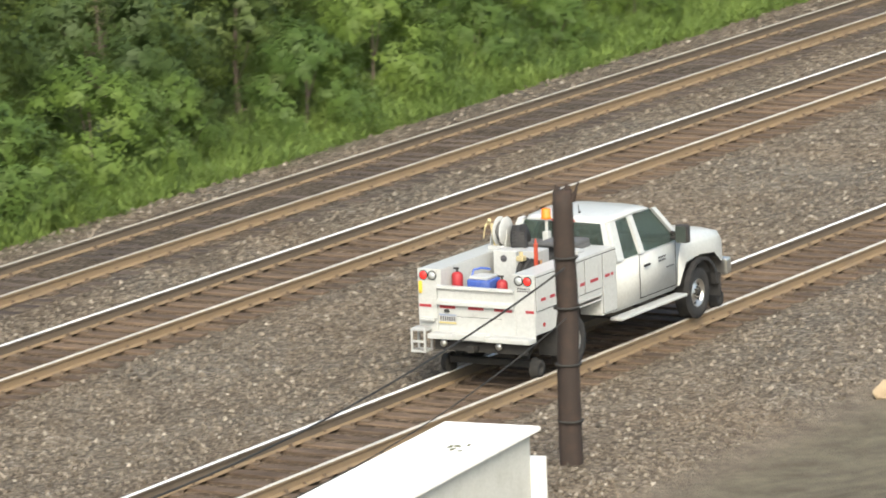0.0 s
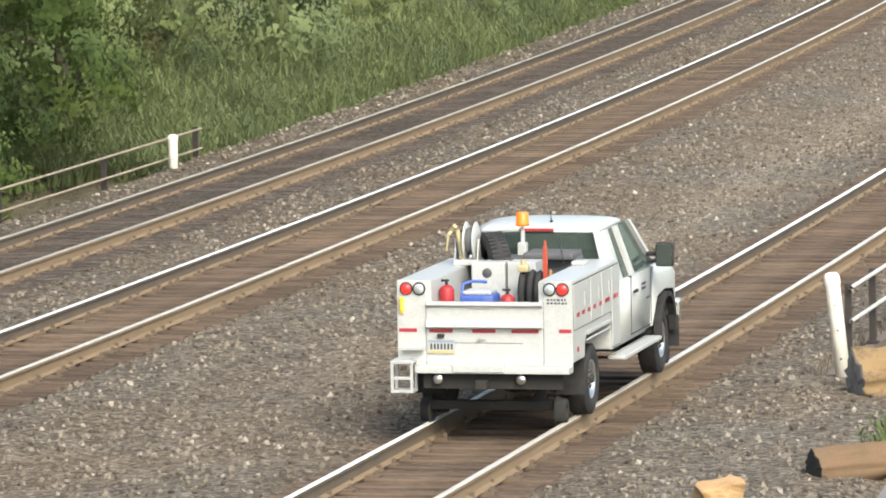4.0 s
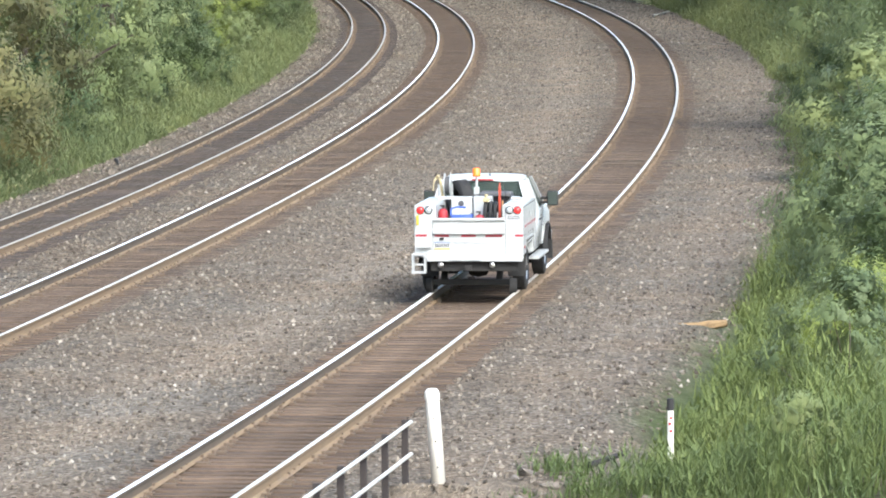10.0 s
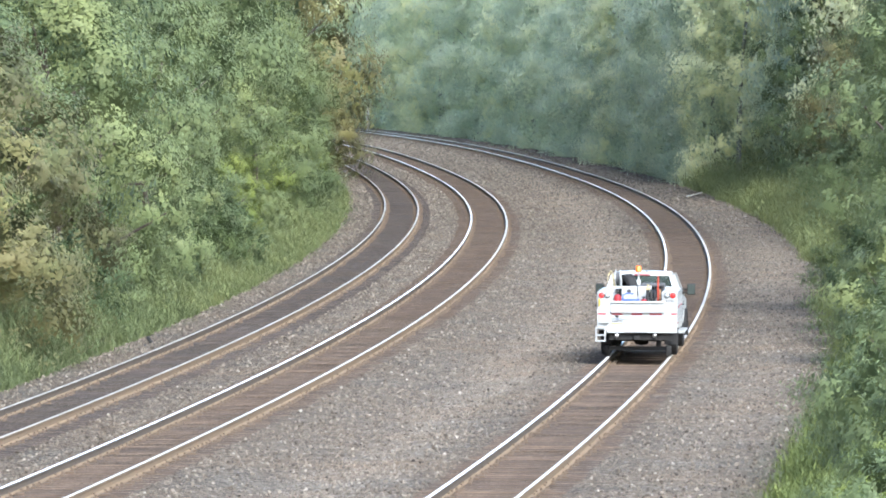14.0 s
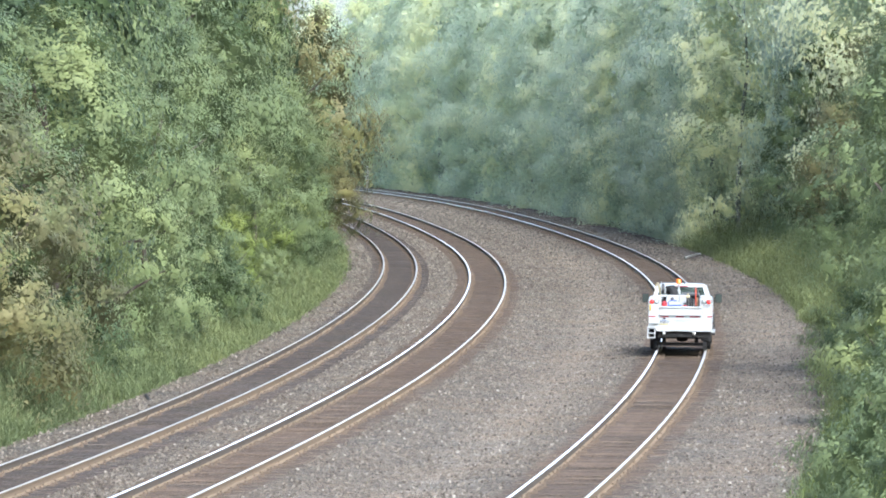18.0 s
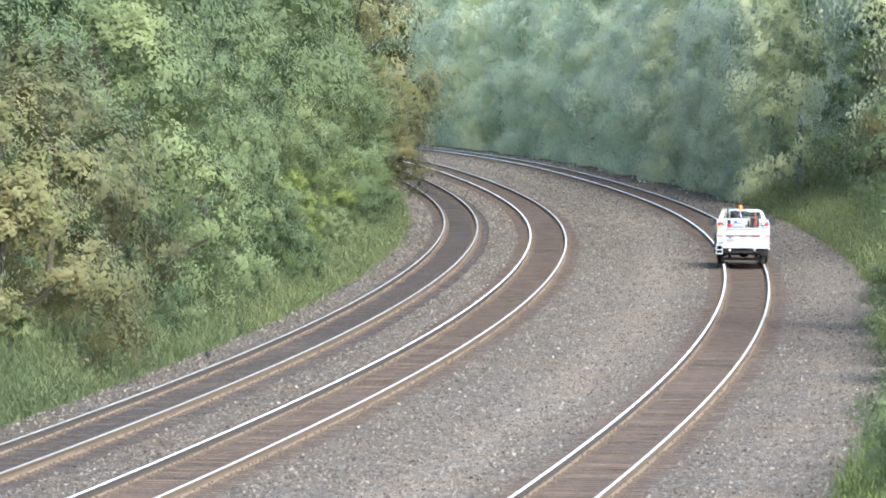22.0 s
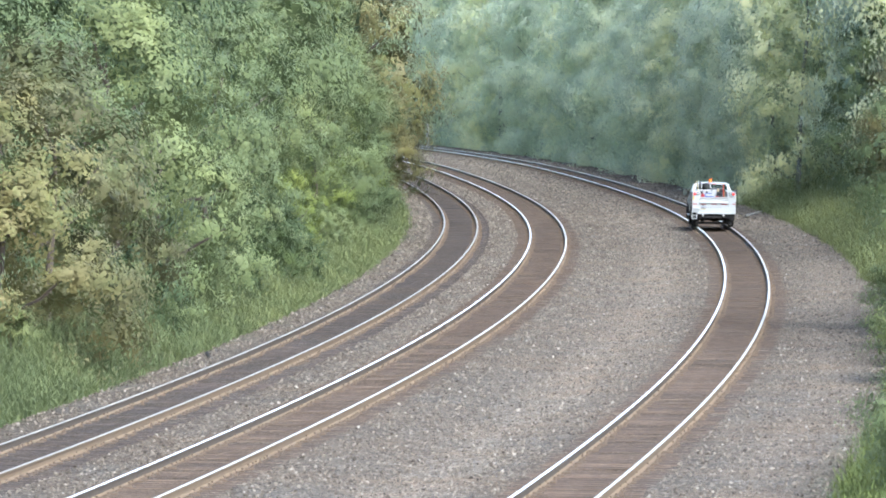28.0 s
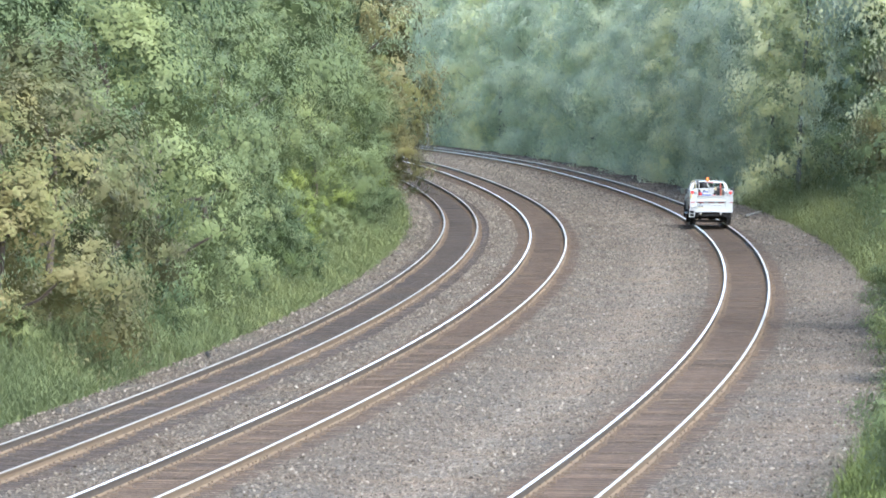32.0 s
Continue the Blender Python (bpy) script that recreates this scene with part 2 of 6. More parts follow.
def trace_line():
    """Places and headings of the right-hand track, every UNIT metres."""
    x, y, th = START
    pts = [(x, y, th)]
    for i in range(240):
        k = i * UNIT / STEP
        j = min(int(k), len(BEND) - 2)
        f = min(k - j, 1.0)
        c = (BEND[j] + (BEND[j + 1] - BEND[j]) * f) * UNIT
        x, y, th = x + UNIT * math.sin(th + c / 2), y + UNIT * math.cos(th + c / 2), th + c
        pts.append((x, y, th))
    return pts


UNIT = STEP / 6
START = (-15.645, -16.157, 0.12669)
LINE = trace_line()


def heading(s):
    """Place and heading of the right-hand track's centre at s metres."""
    if s <= 0:
        return LINE[0][0] + math.sin(LINE[0][2]) * s, LINE[0][1] + math.cos(LINE[0][2]) * s, LINE[0][2]
    i = min(int(s / UNIT), len(LINE) - 2)
    a, b, f = LINE[i], LINE[i + 1], s / UNIT - i
    return a[0] + (b[0] - a[0]) * f, a[1] + (b[1] - a[1]) * f, a[2] + (b[2] - a[2]) * f


def at(s, u, z=0.0):
    """World place: s along the line, u to its left."""
    x, y, th = heading(s)
    return Vector((x - u * math.cos(th), y + u * math.sin(th), z))


def turn(s):
    """Turn about z, in degrees, of a thing whose +y runs along the line."""
    return -math.degrees(heading(s)[2])


def frand(a, b):
    return random.uniform(a, b)


GAP0, GAP1 = 76.5, 92.6  # the road under the bridge
SKEW = 12.5  # how much further on the bridge's far edge lies


def smooth(a, b, x):
    t = min(1, max(0, (x - a) / (b - a)))
    return t * t * (3 - 2 * t)


def height(s, u):
    """The ground: ballast table, grass verges, banks, and the cutting of the road below the bridge."""
    z = -0.2
    z -= 0.12 * smooth(2.0, 3.6, u) * (1 - smooth(4.2, 5.6, u))
    z -= 0.07 * math.exp(-((u - 9.55) / 0.45) ** 2)
    z -= 0.035 * (1 - 0.9 * smooth(90, 140, s)) * sum(1 - smooth(1.15, 1.6, abs(u - c)) for c in (0.0, TRACK_MID))
    lft, rgt = u - 13.6, -4.2 - u
    if lft > 0:
        z -= 0.35 * smooth(0, 1.2, lft) - 0.9 * smooth(2, 14, lft) - 3.0 * smooth(14, 60, lft)
    if rgt > 0:
        z -= 0.25 * smooth(0, 1.0, rgt) - 1.2 * smooth(1.5, 10, rgt) - 4.0 * smooth(10, 45, rgt) * smooth(120, 190, s)
    z += 0.06 * noise.noise((s * 0.3, u * 0.3, 0)) * smooth(12.5, 15, u) + 0.06 * noise.noise((s * 0.3, u * 0.3, 3)) * smooth(3.5, 6, -u)
    side = smooth(2.27, 2.33, -u) + smooth(13.69, 13.75, u)
    if side > 0:
        k = smooth(2.7, 4.6, -u) + smooth(14.2, 16.5, u)
        if u > 5:
            s -= SKEW
        cut = smooth(GAP0 - 0.6 - 0.8 * k, GAP0 + 0.1 + 2.5 * k, s) * (1 - smooth(GAP1 - 0.1 - 4.0 * k, GAP1 + 0.6 + 1.0 * k, s))
        z -= cut * side * 4.5 * (1 - 0.3 * k)
        lump = noise.noise((s * 0.9, u * 0.9, 5)) + 0.6 * noise.noise((s * 2.1, u * 2.1, 1))
        z += 0.28 * lump * min(1.0, 3 * cut) * smooth(2.5, 3.2, -u)
    return z


def sweep(name, profile, s0, s1, ds, u0, mats, parent, z0=0.0):
    """A profile of (u, z, material of the face that follows) carried along the line."""
    n = int((s1 - s0) / ds) + 1
    k = len(profile)
    verts, faces, idx = [], [], []
    for i in range(n):
        s = s0 + (s1 - s0) * i / (n - 1)
        for u, z, _ in profile:
            verts.append(at(s, u0 + u, z0 + z))
    for i in range(n - 1):
        for j in range(k):
            a = i * k + j
            b = i * k + (j + 1) % k
            faces.append((a, b, b + k, a + k))
            idx.append(profile[j][2])
    me = bpy.data.meshes.new(name)
    me.from_pydata(verts, [], faces)
    for m in mats:
        me.materials.append(m)
    me.polygons.foreach_set("material_index", idx)
    me.update()
    ob = new(name, me)
    ob.parent = parent
    return ob


RAIL = [(-0.076, -0.186, 0), (-0.076, -0.174, 0), (-0.012, -0.155, 0), (-0.010, -0.05, 0), (-0.036, -0.038, 0), (-0.037, -0.008, 0),
        (-0.028, 0.0, 0), (-0.021, 0.0, 1), (0.030, 0.0, 0), (0.037, -0.008, 0), (0.036, -0.038, 0), (0.010, -0.05, 0), (0.012, -0.155, 0), (0.076, -0.174, 0), (0.076, -0.186, 0)]


def make_ground():
    us = [-900, -500, -300, -200, -140, -100, -75, -55, -42, -32, -25, -20, -16, -13, -11] + [-9.8 + 0.4 * i for i in range(11)]
    us += [-5.2, -4.8, -4.4, -4.0, -3.6, -3.3, -3.1, -2.9, -2.7, -2.36, -2.25] + [-2.0 + 0.4 * i for i in range(40)] + [13.66, 13.78]
    us += [14.01, 14.3, 14.6, 14.9, 15.3, 16, 17, 18, 20, 22, 25, 29, 34, 42, 55, 75, 100, 140, 200, 300, 500, 850]
    ss = [-900, -500, -300, -200, -150, -120, -100] + [-80 + 4 * i for i in range(37)]
    ss += [68 + 1.0 * i for i in range(8)] + [75.6 + 0.4 * i for i in range(5)] + [78 + 1.5 * i for i in range(6)] + [86.6 + 0.4 * i for i in range(19)]
    ss += [94.5 + 3 * i for i in range(90)] + [368 + 8 * i for i in range(30)] + [640, 720, 820, 1000, 1300]
    verts, faces, cols, pal = [], [], [], []
    for s in ss:
        for u in us:
            verts.append(at(s, u, height(s, u)))
            red = max(math.exp(-((u - c) / 1.25) ** 4) for c in (0, TRACK_MID))
            grn = max(math.exp(-((u - TRACK_FAR) / 1.35) ** 4), 0.35 * smooth(9.0, 10.0, u))
            edge = 0.5 * noise.noise((s * 0.25, u * 0.25, 7))
            blu = max(smooth(13.5, 14.4, u + edge), smooth(4.1 + 0.9 * (1 - smooth(96, 104, s)), 5.2 + 0.9 * (1 - smooth(96, 104, s)), -u + edge))
            first_u = 4.3 + 1.5 * smooth(90, 94, s)
            soil = smooth(first_u, first_u + 1.1, -u + edge) * (1 - smooth(97, 103, s)) * (1 - smooth(11, 16, -u))
            if GAP0 - 1 < s < GAP1 + 1.5:
                soil = max(soil, smooth(2.27, 2.36, -u))
            if GAP0 - 1 < s - SKEW < GAP1 + 1.5:
                soil = max(soil, smooth(13.69, 13.78, u))
            cols.append((red * 0.8, grn * 0.8, blu, soil))
            # lighter ballast bands either side of the right-hand track, from s 50 on
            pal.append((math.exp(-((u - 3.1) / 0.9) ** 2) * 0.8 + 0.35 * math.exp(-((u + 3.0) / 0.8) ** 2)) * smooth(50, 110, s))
    k = len(us)
    for i in range(len(ss) - 1):
        for j in range(k - 1):
            a = i * k + j
            faces.append((a, a + k, a + k + 1, a + 1))
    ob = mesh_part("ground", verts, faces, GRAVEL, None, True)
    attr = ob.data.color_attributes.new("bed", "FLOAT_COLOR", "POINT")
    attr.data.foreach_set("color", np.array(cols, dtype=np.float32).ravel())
    pale_layer = ob.data.attributes.new("pale", "FLOAT", "POINT")
    pale_layer.data.foreach_set("value", np.array(pal, dtype=np.float32))
    return tagged(ob, "grey crushed-stone ballast table with green verges", "ground", "", "structure")


def make_track(name, u0, heads, tie_mat, label, near):
    root = empty(name)
    for side, hd in ((1, heads[0]), (-1, heads[1])):
        inner = [(u, z, 1 if z > -0.01 else 2 if -0.17 < z < -0.03 and u * side < 0 else m) for u, z, m in RAIL]
        sweep("rail", inner, -70, 640, 1.25, u0 + side * GAUGE / 2, [RAIL_RUST, hd, RAIL_GAUGE], root)
    tagged(root, label, "railway track", "tracks on the curve", "structure")
    bm = bmesh.new()
    box(bm, -1.3, 1.3, -0.115, 0.115, -0.40, -0.196, 0.012)
    me = bpy.data.meshes.new("tie")
    bm.to_mesh(me)
    bm.free()
    me.materials.append(tie_mat)
    rv, rf = [], []
    pv, pf = [], []
    cube = [(0, 1, 2, 3), (7, 6, 5, 4), (0, 4, 5, 1), (1, 5, 6, 2), (2, 6, 7, 3), (3, 7, 4, 0)]
    s = -66.0
    i = 0
    while s < 636:
        wob = frand(-0.02, 0.02)
        rz = turn(s) + frand(-1.2, 1.2)
        du = frand(-0.05, 0.05)
        m = Matrix.Translation(at(s, u0 + du, frand(-0.012, 0.006))) @ pose(0, 0, 0, 0, 0, rz)
        if near[0] <= s < near[1]:
            ob = new("tie", me)
            ob.parent = root
            ob.matrix_basis = m
        else:
            o = len(rv)
            for z in (-0.40, -0.196):
                for x, y in ((-1.3, -0.115), (1.3, -0.115), (1.3, 0.115), (-1.3, 0.115)):
                    rv.append(m @ Vector((x, y, z)))
            rf += [tuple(o + q for q in f) for f in cube[1:]]
        for side in (-1, 1):
            o = len(pv)
            c = side * GAUGE / 2
            for z in (-0.20, -0.172):
                for x, y in ((c - 0.16, -0.09), (c + 0.16, -0.09), (c + 0.16, 0.09), (c - 0.16, 0.09)):
                    pv.append(m @ Vector((x - du, y, z)))
            pf += [tuple(o + q for q in f) for f in cube[1:]]
            for sx in (-0.11, 0.11):
                o = len(pv)
                for z in (-0.172, -0.125):
                    for x, y in ((-0.022, -0.022), (0.022, -0.022), (0.022, 0.022), (-0.022, 0.022)):
                        pv.append(m @ Vector((c + sx + x - du, y + 0.05 * (1 if sx > 0 else -1), z)))
                pf += [tuple(o + q for q in f) for f in cube[1:]]
        s += 0.515 + wob
        i += 1
    rest = mesh_part("far_ties", rv, rf, tie_mat, root)
    rest["kind"] = "stuff"
    pl = mesh_part("tie_plates", pv, pf, PLATE, root)
    pl["kind"] = "stuff"
    return root


make_ground()
make_track("track_right", 0.0, (RAIL_HEAD, RAIL_WORN), TIE_WOOD, "railway track with bright rails on brown wooden ties", (30, 180))
make_track("track_middle", TRACK_MID, (RAIL_HEAD, RAIL_WORN), TIE_WOOD, "railway track with shiny rails on brown wooden ties", (35, 185))
make_track("track_left", TRACK_FAR, (RAIL_DULL, RAIL_DULL), TIE_DARK, "railway track with dull rails in dark oily ballast", (35, 185))


def loose_stones():
    """Lumps of ballast lying proud on the bed, thinning out along the line."""
    octa = np.array([(1, 0, 0), (-1, 0, 0), (0, 1, 0), (0, -1, 0), (0, 0, 1), (0, 0, -1)], dtype=float)
    tri = np.array([(0, 2, 4), (2, 1, 4), (1, 3, 4), (3, 0, 4), (2, 0, 5), (1, 2, 5), (3, 1, 5), (0, 3, 5)])
    bands = ((1.35, 6.3), (1.35, 6.3), (1.35, 6.3), (-4.9, -1.35), (-4.9, -1.35), (8.95, 10.2), (12.8, 14.2))
    rng = np.random.default_rng(5)
    places, sizes = [], []
    for i in range(92000):
        s = 15 + 560 * rng.random() ** 2.1
        a, b = bands[i % 7]
        u = a + (b - a) * rng.random()
        if (GAP0 - 0.5 < s < GAP1 + 0.5 and u < -2.3) or (GAP0 - 0.5 < s - SKEW < GAP1 + 0.5 and u > 13.6):
            continue
        r = (0.024 + 0.026 * rng.random() ** 2) * (1 + 0.5 * smooth(180, 420, s))
        places.append(at(s, u, height(s, u) + r * 0.3))
        sizes.append(r)
    n = len(places)
    q, _ = np.linalg.qr(rng.normal(size=(n, 3, 3)))
    corners = octa[None] * (np.array(sizes)[:, None] * rng.uniform(0.65, 1.4, (n, 6)))[..., None]
    v = np.array(places, dtype=float)[:, None] + np.einsum("nij,nkj->nki", q, corners)
    f = (tri[None] + 6 * np.arange(n)[:, None, None]).reshape(-1, 3)
    ob = mesh_part("loose_stones", v.reshape(-1, 3).tolist(), f.tolist(), PALE_STONE)
    return tagged(ob, "loose grey and tan ballast stones", "stones", "", "stuff")


def stone_material():
    m, n, l, b = shader("pale_ballast_stone", 0.9, 0, 0.15)
    g = n.new("ShaderNodeNewGeometry")
    r = ramp(n, l, g.outputs["Random Per Island"], [(0.0, (0.058, 0.048, 0.038)), (0.35, (0.112, 0.095, 0.076)), (0.7, (0.16, 0.137, 0.111)), (0.95, (0.21, 0.182, 0.149)), (1.0, (0.31, 0.28, 0.238))])
    l.new(r.outputs["Color"], b.inputs["Base Color"])
    return m


PALE_STONE = stone_material()
loose_stones()

# ---- the utility truck on its rail gear ----
GREY_PAINT = painted("grey_toolbox_plastic", (0.085, 0.087, 0.092), 0.75, 0, 0.2)
BLACK = painted("black_rubber", (0.022, 0.022, 0.023), 0.8, 0, 0.35, (0.09, 0.08, 0.07), 5.0)
UNDER = painted("dirty_dark_steel", (0.03, 0.029, 0.028), 0.85, 0.2, 0.4, (0.07, 0.06, 0.05), 4.0)
STEEL = painted("brushed_bright_steel", (0.55, 0.55, 0.54), 0.3, 0.9, 0.25, (0.3, 0.27, 0.24), 9.0, 0.5)
ALU = painted("dull_grey_galvanised_steel", (0.42, 0.43, 0.43), 0.5, 0.3, 0.25, (0.25, 0.22, 0.19), 6.0)
RED_TAPE = painted("red_reflective_tape", (0.30, 0.030, 0.045), 0.45, 0, 0.2)
RED_PAINT = painted("red_paint", (0.28, 0.022, 0.028), 0.45, 0, 0.2)
ORANGE_BAR = painted("orange_red_paint", (0.36, 0.055, 0.03), 0.5, 0, 0.2)
BLUE = painted("blue_tarpaulin", (0.04, 0.085, 0.32), 0.5, 0, 0.25, (0.3, 0.33, 0.4), 7.0)
YELLOW = painted("yellow_paint", (0.62, 0.44, 0.05), 0.5, 0, 0.3)
BRASS = painted("brass", (0.45, 0.38, 0.22), 0.5, 0.3, 0.2)
BARS = painted("dark_lettering", (0.06, 0.06, 0.07), 0.6)
PLATE_BLUE = painted("number_plate_blue", (0.22, 0.26, 0.34), 0.4)
PLATE_YEL = painted("number_plate_yellow", (0.42, 0.36, 0.17), 0.4)
SHADOW_GAP = painted("black_panel_gap", (0.03, 0.03, 0.03), 0.9)
MIRROR_DARK = painted("dark_mirror_glass", (0.035, 0.045, 0.04), 0.35, 0, 0.1)
SEAT = painted("dark_grey_seat_cloth", (0.07, 0.07, 0.075), 0.9)


def glow(name, base, col, power):
    m, n, l, b = shader(name, 0.25, 0, 0.5)
    b.inputs["Base Color"].default_value = (*base, 1)
    b.inputs["Emission Color"].default_value = (*col, 1)
    b.inputs["Emission Strength"].default_value = power
    return m


TAIL_RED = glow("lit_red_tail_lens", (0.45, 0.02, 0.02), (1.0, 0.035, 0.03), 0.45)
BEACON = glow("orange_beacon_lens", (0.72, 0.15, 0.015), (1.0, 0.16, 0.01), 0.18)
CLEAR_LENS = painted("clear_lamp_lens", (0.42, 0.45, 0.46), 0.15, 0.3, 0.1)


def glass_material(name, tint, rough=0.03):
    m, n, l, b = shader(name, rough, 0, 0.5)
    b.inputs["Base Color"].default_value = (*tint, 1)
    b.inputs["Transmission Weight"].default_value = 0.85
    b.inputs["IOR"].default_value = 1.1
    return m


TINTED = glass_material("dark_tinted_glass", (0.20, 0.26, 0.235))


def slab(bm, p, q, r, s, th, mi=0):
    """A thin plate on four corners, thickened along its normal."""
    p, q, r, s = Vector(p), Vector(q), Vector(r), Vector(s)
    n = (q - p).cross(s - p).normalized() * th
    a = [bm.verts.new(v) for v in (p, q, r, s)]
    b = [bm.verts.new(v - n) for v in (p, q, r, s)]
    fs = [bm.faces.new(a), bm.faces.new(b[::-1])]
    for i in range(4):
        fs.append(bm.faces.new((a[i], b[i], b[(i + 1) % 4], a[(i + 1) % 4])))
    for f in fs:
        f.material_index = mi


def bars(parent, x0, x1, y, z, rows, h, facing="rear"):
    """Unreadable lettering as short dark bars on the tail (rear) or on the right side."""
    for k in range(rows):
        bm = bmesh.new()
        pos = x0
        zz = z - k * h * 1.7
        while pos < x1 - 0.01:
            w = frand(0.018, 0.04)
            if facing == "rear":
                box(bm, pos, min(pos + w, x1), y - 0.004, y, zz, zz + h)
            else:
                box(bm, y, y + 0.004, pos, min(pos + w, x1), zz, zz + h)
            pos += w + 0.014
        part("lettering", bm, BARS, parent)


def make_wheel(parent, x, y, side):
    w = new("wheel")
    w.parent = parent
    w.location = (x, y, 0.39)
    bm = bmesh.new()
    lathe(bm, [(-0.10, 0.215), (-0.118, 0.25), (-0.122, 0.33), (-0.105, 0.375), (-0.085, 0.388), (0.085, 0.388), (0.105, 0.375), (0.122, 0.33), (0.118, 0.25), (0.10, 0.215)], "X", 40)
    for k in range(44):
        a = 2 * math.pi * k / 44
        for xo in (-0.072, 0.0, 0.072):
            aa = a + (0.07 if xo == 0 else 0)
            c = Vector((xo, 0.386 * math.cos(aa), 0.386 * math.sin(aa)))
            m = Matrix.Translation(c) @ Matrix.Rotation(aa, 4, "X")
            r = bmesh.ops.create_cube(bm, size=1, matrix=m @ Matrix.Diagonal((0.055, 0.016, 0.036, 1)))
    part("tyre", fixed(bm), BLACK, w)
    bm = bmesh.new()
    o = side
    lathe(bm, [(-0.10 * o, 0.215), (0.10 * o, 0.218), (0.108 * o, 0.21), (0.085 * o, 0.195), (0.05 * o, 0.18), (0.035 * o, 0.15), (0.075 * o, 0.10), (0.085 * o, 0.075), (0.085 * o, 0.0)], "X", 36)
    part("rim", fixed(bm), STEEL, w)
    for k in range(8):
        a = 2 * math.pi * k / 8
        bm = bmesh.new()
        tube(bm, (0.04 * o, 0.168 * math.cos(a), 0.168 * math.sin(a)), (0.052 * o, 0.168 * math.cos(a), 0.168 * math.sin(a)), 0.026, 10)
        part("wheel_hole", bm, UNDER, w)
        bm = bmesh.new()
        tube(bm, (0.07 * o, 0.088 * math.cos(a), 0.088 * math.sin(a)), (0.10 * o, 0.088 * math.cos(a), 0.088 * math.sin(a)), 0.012, 6)
        part("wheel_nut", bm, UNDER, w)
    bm = bmesh.new()
    tube(bm, (0.05 * o, 0, 0), (0.125 * o, 0, 0), 0.06, 16, 0.045)
    part("hub", bm, UNDER, w)
    return w


